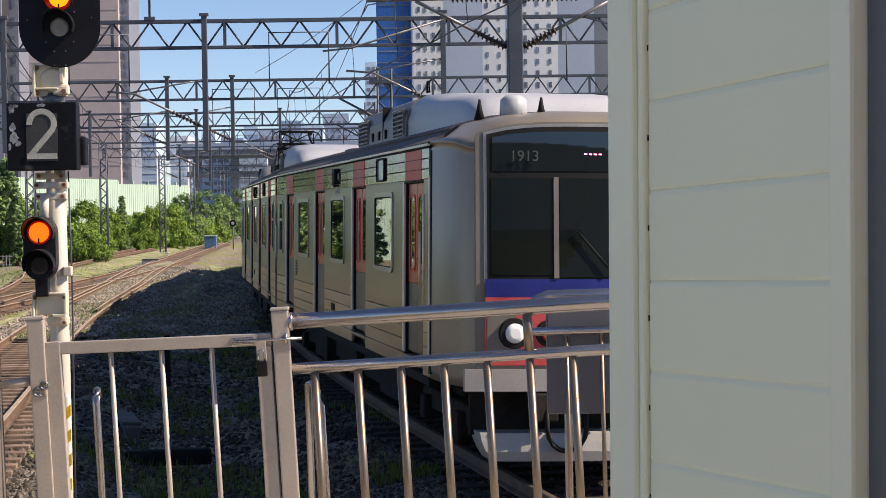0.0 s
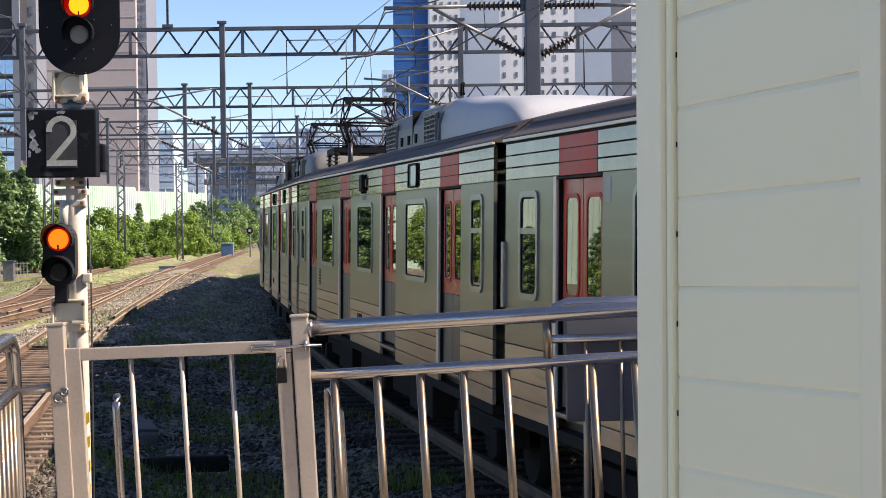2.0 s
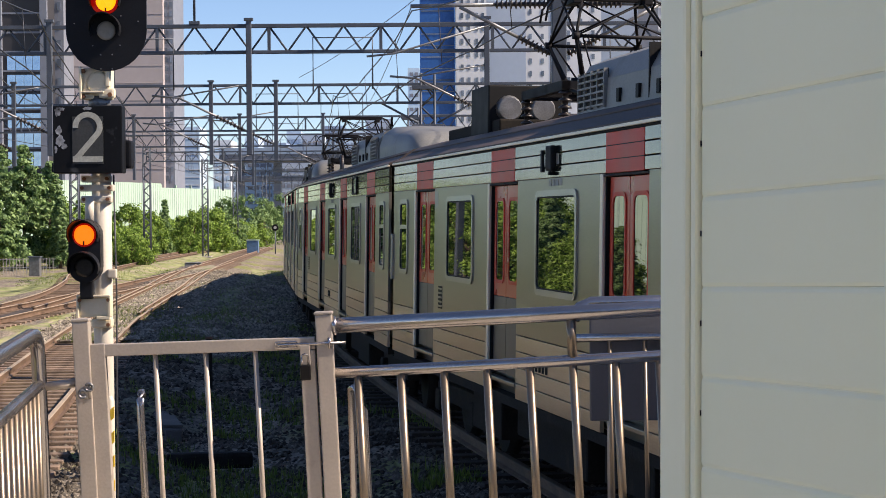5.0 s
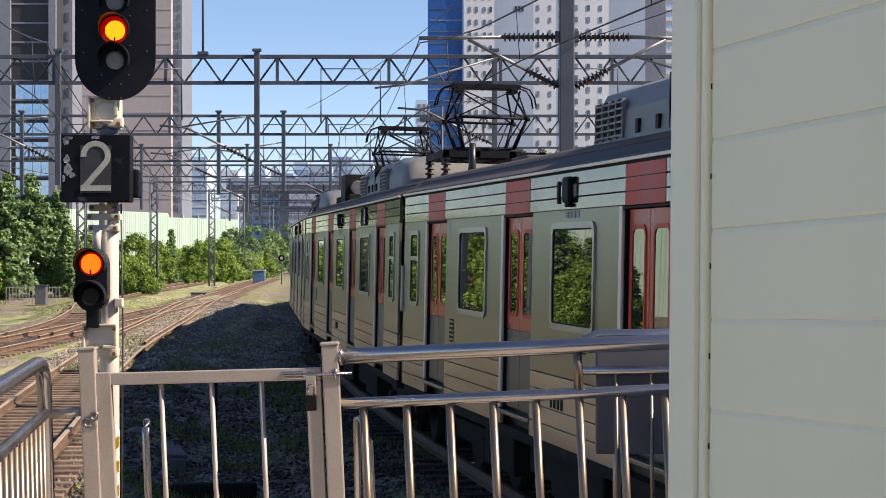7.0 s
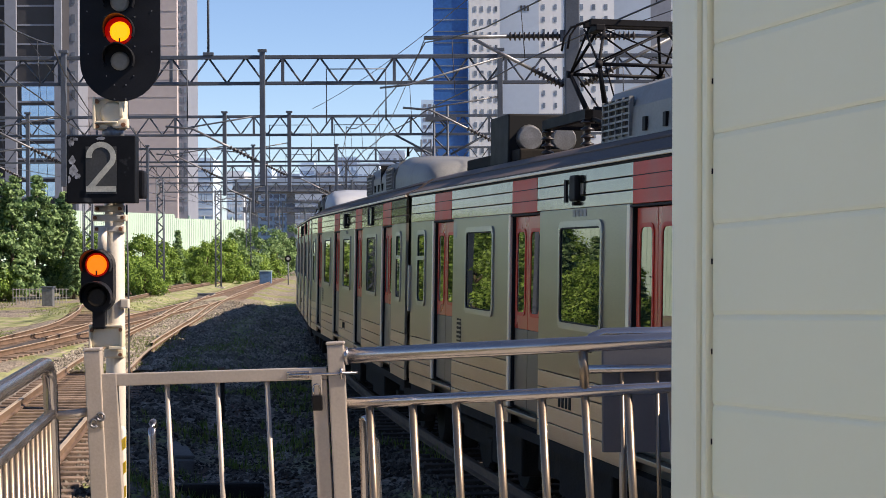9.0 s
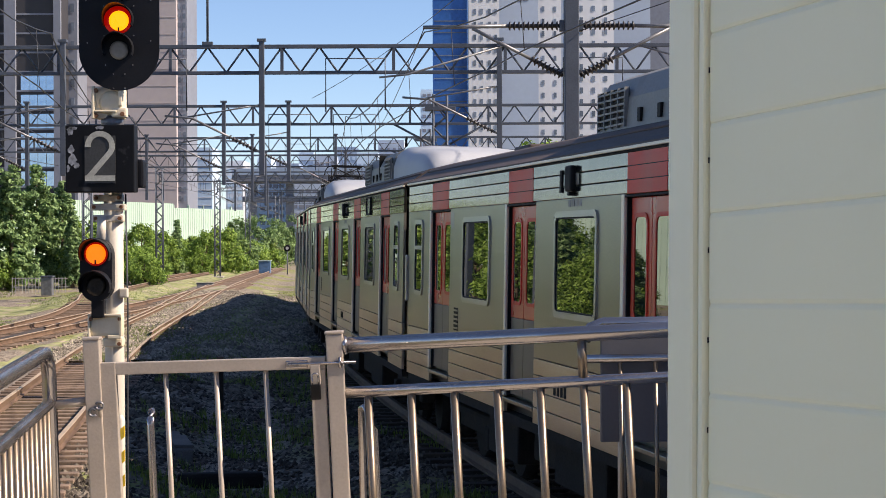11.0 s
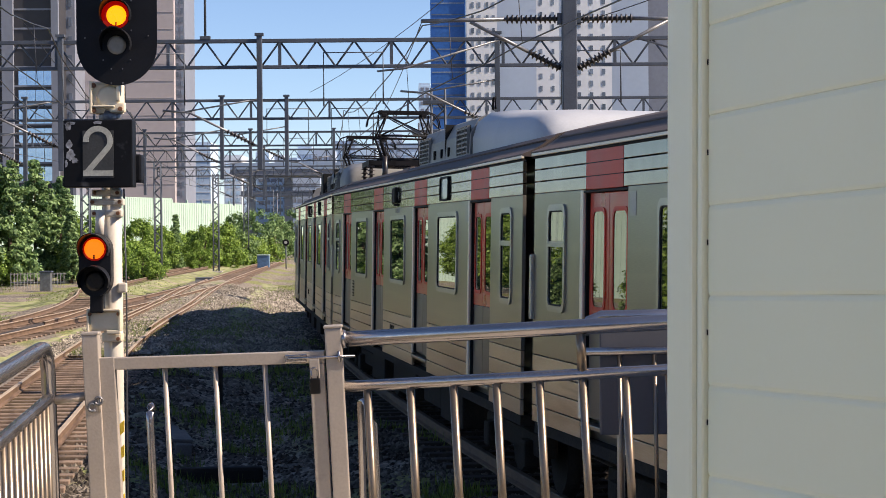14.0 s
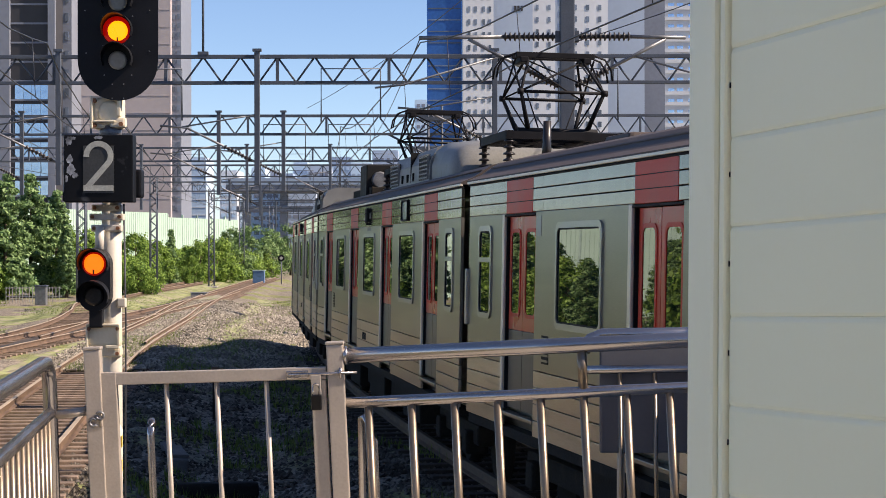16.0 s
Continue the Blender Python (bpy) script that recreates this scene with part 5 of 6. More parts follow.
def build_cab(car):
    """The rounded driving end."""
    base = body_profile(0.0)
    st = ((1.36, 1.0, 0.0), (1.05, 0.998, 0.0), (0.8, 0.990, 0.004), (0.58, 0.976, 0.012), (0.38, 0.955, 0.025), (0.22, 0.928, 0.05), (0.11, 0.900, 0.08), (0.04, 0.868, 0.11), (0.0, 0.835, 0.14))
    bm = bmesh.new()
    rings = []
    for y, k, drop in st:
        ring = []
        for x, z in base:
            zz = z - drop * max(0, (z - 2.6) / 1.1)
            bow = -0.14 * (1 - (x / HW) ** 2) * (1 - y / 1.36)
            ring.append(bm.verts.new((x * k, y + bow + 0.14 + 0.10 * max(0, (z - 2.0) / 1.7) * (1 - y / 1.36), zz)))
        rings.append(ring)
    for a_, b_ in zip(rings, rings[1:]):
        for i in range(len(base)):
            j = (i + 1) % len(base)
            f = bm.faces.new((a_[i], a_[j], b_[j], b_[i]))
            f.smooth = True
    part("cab_shell", bm, FACE, car, "rounded beige cab shell")

    def face_y(x, z):
        return -0.14 * (1 - (x / HW) ** 2) + 0.13 + 0.10 * max(0, (z - 2.0) / 1.7)

    def plate(name, x0, x1, z0, z1, out, mat, parent=car, label="", top=None, cut=0.0):
        """A panel that follows the bowed face; cut rounds its outer upper corners."""
        bm = bmesh.new()
        xs = np.linspace(x0, x1, 13)
        zs = np.linspace(0, 1, 6)
        front = []
        for x in xs:
            zt = z1 - cut * (abs(x) / 1.25) ** 4
            front.append([bm.verts.new((x, face_y(x, z0 + (zt - z0) * q) - out, z0 + (zt - z0) * q)) for q in zs])
        back = [[bm.verts.new(v.co + Vector((0, 0.09, 0))) for v in col] for col in front]
        for g in (front, back):
            for a_, b_ in zip(g, g[1:]):
                for i in range(len(zs) - 1):
                    bm.faces.new((a_[i], a_[i + 1], b_[i + 1], b_[i]))
        edge = lambda g: [g[0][i] for i in range(len(zs))] + [g[k][-1] for k in range(1, len(xs))] + [g[-1][i] for i in range(len(zs) - 2, -1, -1)] + [g[k][0] for k in range(len(xs) - 2, 0, -1)]
        ef, eb = edge(front), edge(back)
        for i in range(len(ef)):
            j = (i + 1) % len(ef)
            bm.faces.new((ef[i], ef[j], eb[j], eb[i]))
        return part(name, bm, mat, parent, label)

    plate("face_panel", -1.308, 1.308, 0.98, 3.62, 0.002, FACE_GREY, cut=0.10)
    plate("mask_edge", -1.23, 1.23, 2.00, 3.60, 0.012, WINDOW_FRAME, cut=0.10)
    mask = plate("mask", -1.20, 1.20, 1.98, 3.57, 0.018, BLACK, cut=0.10, label="black window surround")
    plate("display_window", -1.15, 1.15, 3.12, 3.52, 0.024, TRAIN_GLASS, mask, cut=0.09)
    plate("windscreen", -1.16, -0.545, 2.08, 3.05, 0.024, TRAIN_GLASS, mask)
    plate("windscreen", -0.475, 0.42, 2.06, 3.05, 0.024, TRAIN_GLASS, mask)
    plate("windscreen", 0.50, 1.14, 2.10, 3.04, 0.024, TRAIN_GLASS, mask)
    plate("pillar", -0.535, -0.485, 2.05, 3.06, 0.034, FACE_GREY, mask)
    plate("blue_band", -1.22, 1.22, 1.86, 2.04, 0.021, BLUE, car, "blue livery band")
    plate("red_band", -1.22, 1.22, 1.18, 1.858, 0.021, PINK, car, "red livery band")
    plate("grey_band", -1.20, -0.92, 1.24, 1.74, 0.0245, FACE_GREY)
    plate("bumper", -1.42, 1.42, 0.92, 1.14, 0.03, SKIRT_WHITE, car, "white bumper strip")
    for s_ in (-1, 1):
        x = s_ * 0.93
        hl = part("headlight", tube(bmesh.new(), [(x, face_y(x, 1.5) + 0.02, 1.50), (x, face_y(x, 1.5) - 0.05, 1.50)], [0.17, 0.15], 20), BLACK, car, "round black-rimmed headlight")
        part("lens", tube(bmesh.new(), [(x, face_y(x, 1.5) - 0.04, 1.50), (x, face_y(x, 1.5) - 0.065, 1.50), (x, face_y(x, 1.5) - 0.08, 1.50)], [0.105, 0.095, 0.05], 18), LENS, hl)
        tl = part("tail_light", tube(bmesh.new(), [(s_ * 0.58, face_y(0.58, 1.5) + 0.02, 1.50), (s_ * 0.58, face_y(0.58, 1.5) - 0.045, 1.50)], [0.15, 0.13], 18), BLACK, car, "round tail light")
        part("lens", tube(bmesh.new(), [(s_ * 0.58, face_y(0.58, 1.5) - 0.04, 1.50), (s_ * 0.58, face_y(0.58, 1.5) - 0.06, 1.50)], [0.09, 0.07], 16), DOOR_RED, tl)
    bm = bmesh.new()
    rings = [[bm.verts.new((x * k, y + 0.06 - 0.1 * (1 - (x / 1.3) ** 2), z)) for x in np.linspace(-1.3, 1.3, 13)] for z, k, y in ((0.50, 0.97, 0.02), (0.42, 0.96, 0.0), (0.32, 0.93, -0.02), (0.22, 0.88, 0.0))]
    back = [[bm.verts.new(v.co + Vector((0, 0.5, 0))) for v in r_] for r_ in rings]
    for g in (rings, back):
        for a_, b_ in zip(g, g[1:]):
            for i in range(12):
                bm.faces.new((a_[i], a_[i + 1], b_[i + 1], b_[i]))
    for i in range(12):
        bm.faces.new((rings[0][i], rings[0][i + 1], back[0][i + 1], back[0][i]))
        bm.faces.new((rings[-1][i], rings[-1][i + 1], back[-1][i + 1], back[-1][i]))
    for i in range(3):
        bm.faces.new((rings[i][0], rings[i + 1][0], back[i + 1][0], back[i][0]))
        bm.faces.new((rings[i][-1], rings[i + 1][-1], back[i + 1][-1], back[i][-1]))
    part("skirt", bm, SKIRT_WHITE, car, "pale plough strip under the cab")
    # dark plate added for the shaded void between bumper and skirt
    part("buffer_beam", box(bmesh.new(), -1.3, 1.3, 0.42, 0.5, 0.45, 0.93), UNDER, car)
    part("coupler", tube(bmesh.new(), [(0, 0.3, 0.85), (0, -0.25, 0.85), (0, -0.3, 0.85)], [0.16, 0.16, 0.1], 12), UNDER, car)
    part("brake_hose", tube(bmesh.new(), [(-0.62, -0.06, 0.85)] + [(-0.62 + 0.2 + 0.2 * math.cos(q), -0.12, 0.55 + 0.22 * math.sin(q)) for q in np.linspace(math.pi, math.tau, 9)] + [(-0.22, -0.08, 0.9)], 0.025, 8), BLACK, car)
    part("jumper_box", box(bmesh.new(), -0.76, -0.5, -0.1, 0.05, 0.62, 0.9, 0.02), UNDER, car)
    part("wiper", tube(bmesh.new(), [(0.05, face_y(0, 2.1) - 0.06, 2.12), (-0.30, face_y(0.3, 2.5) - 0.05, 2.52)], 0.010, 6), BLACK, car)
    part("grab_rail", tube(bmesh.new(), [(-1.60, 1.5, 1.7), (-1.60, 1.5, 2.9)], 0.015, 8), STEEL_BRIGHT, car)
    part("cab_gap", box(bmesh.new(), -1.566, -1.46, 1.24, 1.355, 1.0, 3.36), BLACK, car)
    part("grab_rail", tube(bmesh.new(), [(-1.62, 1.62, 1.9), (-1.62, 1.62, 2.5)], 0.012, 8), STEEL_BRIGHT, car)
    part("cab_door_edge", box(bmesh.new(), -1.575, -1.55, 1.3, 1.37, 1.1, 3.1, 0.004), STEEL_BRIGHT, car)
    part("antenna_dome", tube(bmesh.new(), [(-0.75, 0.95, 3.66), (-0.75, 0.95, 3.88), (-0.75, 0.95, 3.93)], [0.15, 0.14, 0.08], 16), AC_WHITE, car, "white antenna dome")
    for x, y in ((-1.05, 1.25), (-0.5, 0.75), (0.5, 0.75)):
        part("horn", tube(bmesh.new(), [(x, y, 3.68), (x, y, 3.80), (x, y, 3.90)], [0.06, 0.03, 0.012], 8), PANTO, car)
    cu = bpy.data.curves.new("train_number", "FONT")
    cu.body, cu.size, cu.extrude = "1913", 0.15, 0.002
    to = new("train_number", cu)
    bpy.context.view_layer.update()
    tx = new("train_number", bpy.data.meshes.new_from_object(to))
    bpy.data.objects.remove(to)
    tx.data.materials.append(LED_DIM)
    tx.parent = car
    tx.matrix_basis = pose(-0.98, face_y(0.8, 3.3) - 0.045, 3.22, 90, 0, -4)
    for k in range(4):
        part("display_mark", box(bmesh.new(), -0.22 + 0.05 * k, -0.19 + 0.05 * k, face_y(0.2, 3.3) - 0.03, face_y(0.2, 3.3) - 0.027, 3.285, 3.30), LED_PINK, car)


cab_car = build_car("stainless steel driving car with red doors and a beige rounded cab", True, False, True)
white_car = build_car("stainless steel train car with red doors and a white roof cover", True, False, False)
grey_car = build_car("stainless steel train car with red doors and a grey roof cover", False, False, False)
panto_car = build_car("stainless steel train car with red doors and raised pantographs", False, True, False)
TRAIN = [cab_car, white_car, panto_car, grey_car, copy_thing(panto_car, Matrix()), copy_thing(grey_car, Matrix()), copy_thing(white_car, Matrix()), copy_thing(white_car, Matrix()), copy_thing(panto_car, Matrix()), copy_thing(cab_car, Matrix())]


def joint(t):
    """Where on the line the first joint between cars is at t seconds."""
    u = t / 16
    return -15.728 * u ** 5 + 89.474 * u ** 4 + -118.707 * u ** 3 + 64.260 * u ** 2 + -163.528 * u ** 1 + 11.334 * u ** 0


# how far the train lags behind that smooth run, in metres
LAG_T = (0, 1, 2, 3, 4, 6.5, 7, 7.5, 8, 10.5, 11, 12, 14, 14.5, 16)
LAG = (0.2, 0.47, 0.5, 0.42, 0.33, 0.06, 0.08, 0.12, 0.18, 0.42, 0.45, 0.42, 0.36, 0.36, 0.33)
CANT = 1.2   # the curve's banking, degrees


def motions():
    """The train rolls in along its curve, each car on its own chord."""
    times = [0.5 * k for k in range(33)]
    for k, car in enumerate(TRAIN):
        rows = []
        for t in times:
            s = joint(t) + PITCH_ * (k - 1) + 0.22 + np.interp(t, LAG_T, LAG)
            last = k == len(TRAIN) - 1
            x0, y0, _ = main_line(s)
            x1, y1, _ = main_line(s + CAR)
            th = math.degrees(math.atan2(-(x1 - x0), y1 - y0))
            rows.append((t, pose(x1, y1, 0, 0, -CANT, th + 180) if last else pose(x0, y0, 0, 0, CANT, th)))
        walk(car, rows)

# ---------------------------------------------------------------- gantries and wires
def gantry(y, x0, x1, top, drops, lattice, label, mid=None):
    g = thing("catenary_gantry", label, "gantry", pose(0, y, 0), group="gantries over the tracks")
    dp = 0.68
    part("chord", box(bmesh.new(), x0, x1, -0.05, 0.05, top - 0.09, top, 0.01), GANTRY, g)
    part("chord", box(bmesh.new(), x0, x1, -0.05, 0.05, top - dp, top - dp + 0.08, 0.01), GANTRY, g)
    n = int((x1 - x0) / 0.42)
    w = (x1 - x0) / n
    for i in range(n):
        a_, b_ = (top - dp + 0.05, top - 0.05) if i % 2 else (top - 0.05, top - dp + 0.05)
        part("diagonal", tube(bmesh.new(), [(x0 + i * w, 0.03, a_), (x0 + (i + 1) * w, 0.03, b_)], 0.024, 5), GANTRY, g)
        if i % 6 == 0:
            part("upright", box(bmesh.new(), x0 + i * w - 0.035, x0 + i * w + 0.035, -0.045, 0.045, top - dp + 0.05, top - 0.05), GANTRY, g)
    for x, z in drops:
        part("drop_post", box(bmesh.new(), x - 0.06, x + 0.06, -0.20, -0.07, z, top + 0.08, 0.01), GANTRY, g)
        part("post_head", box(bmesh.new(), x - 0.1, x + 0.1, -0.22, -0.06, top + 0.06, top + 0.12), GANTRY, g)
        arm = part("registration_arm", tube(bmesh.new(), [(x, -0.15, z + 0.5), (x - 1.6, -0.15, z + 1.3), (x - 2.2, -0.15, z + 1.35)], 0.028, 6), ARM, g)
        part("stay", tube(bmesh.new(), [(x, -0.15, z + 1.6), (x - 1.7, -0.15, z + 1.32)], 0.02, 6), ARM, arm)
        part("insulator", ribbed(bmesh.new(), (x - 0.12, -0.15, z + 0.56), (x - 0.75, -0.15, z + 0.875), 8, 0.06), INSULATOR, arm)
        fx = x + 1.45
        part("hanging_frame", tube(bmesh.new(), [(fx, -0.1, top - 1.55), (fx, -0.1, top - 0.33), (fx + 1.35, -0.1, top - 0.33), (fx + 1.35, -0.1, top - 1.5)], 0.018, 6), GANTRY, g)
    legs = [(x0, lattice), (x1, lattice)] + ([(mid, True)] if mid is not None else [])
    if mid is not None:
        for z in (top - 0.1, top - 1.35):
            part("gusset", box(bmesh.new(), mid - 0.5, mid + 0.5, -0.26, 0.26, z - 0.12, z, 0.01), GANTRY, g)
        part("knee_brace", tube(bmesh.new(), [(mid - 1.5, 0.03, top - 0.65), (mid - 0.3, 0.03, top - 1.3)], 0.04, 6), GANTRY, g)
        part("knee_brace", tube(bmesh.new(), [(mid + 1.5, 0.03, top - 0.65), (mid + 0.3, 0.03, top - 1.3)], 0.04, 6), GANTRY, g)
    for x, lat in legs:
        if lat:
            bm = bmesh.new()
            for dx in (-0.22, 0.22):
                for dy in (-0.22, 0.22):
                    tube(bm, [(x + dx, dy, -0.6), (x + dx, dy, top + 0.3)], 0.04, 4)
            z, s_ = -0.4, 1
            while z < top:
                for dy in (-0.22, 0.22):
                    tube(bm, [(x - 0.22 * s_, dy, z), (x + 0.22 * s_, dy, z + 0.42)], 0.022, 4)
                z, s_ = z + 0.42, -s_
            part("leg", bm, GANTRY, g, "lattice steel leg")
        else:
            part("leg", box(bmesh.new(), x - 0.16, x + 0.16, -0.16, 0.16, -0.6, top + 0.25, 0.02), GANTRY, g)
        part("footing", box(bmesh.new(), x - 0.5, x + 0.5, -0.5, 0.5, -0.7, -0.25, 0.04), CONCRETE, g)
    return g


GL = "dark steel truss gantry with hanging posts over the tracks"
gantry(45, -19, 14, 7.17, [(-8.73, 4.2), (-4.22, 4.2), (1.17, 4.6)], False, GL)
gantry(64, -19, 14, 7.10, [(-7.24, 4.5), (-5.15, 4.6), (-13.6, 4.5)], False, GL, -0.25)
gantry(88, -26, 14, 7.30, [(-8.7, 4.4), (-5.0, 4.6), (-13.4, 4.5)], False, GL, -1.0)
gantry(104, -19, 14, 7.2, [(-9.6, 4.5), (-5.4, 4.6)], True, GL)
gantry(130, -19, 14, 7.2, [(-14.0, 4.6), (-6.4, 4.5)], True, GL)
gantry(160, -18.7, 14, 7.3, [(-14.6, 4.5), (-6.9, 4.5)], True, GL)
gantry(190, -19.3, 14, 7.3, [(-16.0, 4.5), (-6.2, 4.5)], True, GL)
gantry(225, -19.5, 14, 7.4, [(-16.4, 4.5), (-5.2, 4.5)], True, GL)

# the near mast with its two cantilevers
nm = thing("catenary_mast", "dark steel mast with cantilevers and ribbed insulators", "mast", pose(2.19, 35, 0))
part("column", box(bmesh.new(), -0.13, 0.13, -0.13, 0.13, -0.6, 9.0, 0.02), GANTRY, nm)
part("footing", box(bmesh.new(), -0.4, 0.4, -0.4, 0.4, -0.7, -0.2, 0.04), CONCRETE, nm)


for s_, ln in ((-1, 2.62), (1, 2.1)):
    ca = part("cantilever", tube(bmesh.new(), [(s_ * 1.1, 0, 6.5), (s_ * ln, 0, 6.48)], 0.035, 8), ARM, nm, "grey tubular cantilever")
    part("insulator", ribbed(bmesh.new(), (s_ * 0.2, 0, 6.5), (s_ * 1.12, 0, 6.5), 11, 0.085), INSULATOR, ca)
    part("insulator", ribbed(bmesh.new(), (s_ * 0.15, 0, 5.62), (s_ * 0.72, 0, 5.92), 8, 0.085), INSULATOR, ca)
    part("strut", tube(bmesh.new(), [(s_ * 0.7, 0, 5.91), (s_ * 1.75, 0, 6.46)], 0.032, 8), ARM, ca)
    part("steady_arm", tube(bmesh.new(), [(s_ * 1.2, 0, 6.15), (s_ * 2.9, 0, 5.65), (s_ * 3.4, 0, 5.6)], 0.02, 6), ARM, ca)
    part("clamp", box(bmesh.new(), s_ * 0.17 - 0.04, s_ * 0.17 + 0.04, -0.08, 0.08, 6.40, 6.60, 0.01), GANTRY, ca)


def wire(name, pts, r, label):
    w = tagged(part(name, tube(bmesh.new(), pts, r, 5), WIRE), label, "overhead wire")
    return w


def along(line, off, z, sag, spans):
    out = []
    for y in np.arange(spans[0], spans[1] + 1, 3.0):
        p = min(line, key=lambda q: abs(q[1] - y))
        u = ((y - 35) % 24) / 24
        out.append((p[0] + off, y, z - sag * 4 * u * (1 - u)))
    return out


for line, rng in ((LINE_MAIN, (14, 165)), (LINE_SECOND, (14, 200)), (LINE_THIRD, (22, 128))):
    wire("contact_wire", along(line, 0.05, 5.22, 0.0, rng), 0.011, "thin dark contact wire above the track")
    ms = along(line, 0.0, 6.40, 0.55, rng)
    wire("messenger_wire", ms, 0.012, "sagging dark messenger wire above the track")
    dr = thing("dropper_wires", "thin droppers between the overhead wires", "overhead wire")
    for x, y, z in ms[::2]:
        part("dropper", tube(bmesh.new(), [(x, y, z), (x + 0.05, y, 5.22)], 0.006, 4), WIRE, dr)
for a_, b_ in (((-9.6, 45, 7.6), (-16.5, 104, 7.5)), ((2.1, 35, 8.7), (-4.4, 64, 7.3)), ((2.3, 35, 6.4), (9, 20, 8.3)), ((2.1, 35, 8.4), (8.5, 18, 8.1)), ((-0.4, 35, 6.5), (-3.4, 88, 7.3)), ((-12.5, 64, 6.5), (-7.0, 30, 5.4)), ((-19, 64, 5.9), (-9, 30, 5.9))):
    a_, b_ = Vector(a_), Vector(b_)
    wire("feeder_wire", [a_.lerp(b_, u) - Vector((0, 0, 1.2 * u * (1 - u))) for u in np.linspace(0, 1, 12)], 0.009, "dark feeder wire slung between gantries")
fp = thing("feeder_post", "thin dark post standing on the gantry", "post", pose(-5.46, 45.0, 7.17))
part("pole", tube(bmesh.new(), [(0, 0, 0), (0, 0, 2.6)], 0.028, 6), GANTRY, fp)
part("foot", box(bmesh.new(), -0.12, 0.12, -0.06, 0.06, 0, 0.07), GANTRY, fp)


# ---------------------------------------------------------------- trees
def leaves(rs, blobs, per, size):
    """Many small leaf blades gathered in clumps with gaps."""
    vs, fs = [], []
    for cx, cy, cz, r in blobs:
        p = rs.normal(size=(per, 3)) * r * 0.50
        p[:, 2] *= 0.75
        p += (cx, cy, cz)
        nn = (p - (cx, cy, cz)) / max(r, 0.01) * 0.9 + rs.normal(size=(per, 3)) * 0.42 + (cx * 0.10, cy * 0.10, 0.35)
        d1 = np.cross(nn, rs.normal(size=(per, 3)))
        d1 /= np.linalg.norm(d1, axis=1)[:, None]
        d2 = np.cross(nn, d1)
        d2 /= np.linalg.norm(d2, axis=1)[:, None]
        s_ = rs.uniform(*size, (per, 1))
        quad = np.stack((p - d1 * s_, p + d2 * s_ * 0.5, p + d1 * s_, p - d2 * s_ * 0.5), 1).reshape(-1, 3)
        k = len(vs)
        vs.extend(map(tuple, quad))
        fs.extend((k + 4 * i, k + 4 * i + 1, k + 4 * i + 2, k + 4 * i + 3) for i in range(per))
    return vs, fs


def broad_tree(name, seed, h, w, label, category, mat=LEAF, low=0.15):
    rs = np.random.RandomState(seed)
    t = thing(name, label, category)
    part("trunk", tube(bmesh.new(), [(0, 0, -0.6), (0.04, 0, h * 0.3), (0.0, 0.05, h * 0.75)], [0.05 * h ** 0.6, 0.04 * h ** 0.6, 0.01], 8), BARK, t)
    for k in range(5):
        q = rs.uniform(0, math.tau)
        part("limb", tube(bmesh.new(), [(0, 0, h * (0.2 + 0.08 * k)), (w * 0.3 * math.cos(q), w * 0.3 * math.sin(q), h * (0.42 + 0.09 * k))], [0.03 * h ** 0.6, 0.008], 6), BARK, t)
    blobs = []
    for k in range(60):
        z = rs.uniform(low, 0.95)
        rr = w * 0.5 * math.sin(math.pi * min(1, (z - low + 0.18) / (1.18 - low))) ** 0.7
        q, u = rs.uniform(0, math.tau), rs.uniform(0.3, 1) ** 0.5
        blobs.append((rr * u * math.cos(q), rr * u * math.sin(q), h * z, w * rs.uniform(0.07, 0.15)))
    ob = from_arrays("crown", *leaves(rs, blobs, 130, (0.05 + 0.008 * h, 0.08 + 0.015 * h)), mat, t)
    return t


def conifer(name, seed, h, w, label):
    rs = np.random.RandomState(seed)
    t = thing(name, label, "tree")
    part("trunk", tube(bmesh.new(), [(0, 0, -0.6), (0, 0, h * 0.95)], [0.14, 0.02], 8), BARK, t)
    blobs = []
    for k in range(17):
        z = 0.07 + 0.90 * k / 16
        reach = w * 0.5 * (1.04 - z) ** 0.75
        for q in rs.uniform(0, math.tau, 7 if z < 0.8 else 4):
            ln = reach * rs.uniform(0.65, 1.15)
            for u in np.arange(0.35, 1.01, 0.22):
                blobs.append((ln * u * math.cos(q), ln * u * math.sin(q), h * z + 0.25 * ln * u - 0.30 * ln * u * u, 0.15 + 0.11 * (1 - u) * reach))
    from_arrays("crown", *leaves(rs, blobs, 70, (0.06, 0.14)), NEEDLE, t)
    return t


def place(proto, spots, first):
    for k, (px, d, sc, rz) in enumerate(spots):
        m = pose((px - 784) * d / 3500, d, -0.45, 0, 0, rz) @ Matrix.Diagonal((sc, sc, sc, 1))
        if k == 0:
            proto.matrix_basis = m
        else:
            c = copy_thing(proto, m)
            c.matrix_basis = m


place(conifer("conifer", 3, 6.2, 4.6, "dark green bushy conifer beside the siding"), [(-30, 128, 1.45, 0), (55, 134, 1.34, 80), (10, 127, 1.3, 200), (100, 138, 1.18, 140), (-60, 126, 1.5, 40)], True)
place(conifer("conifer", 8, 5.2, 2.0, "slender pointed green conifer among the bushes"), [(303, 176, 0.95, 0), (118, 132, 1.0, 50)], True)
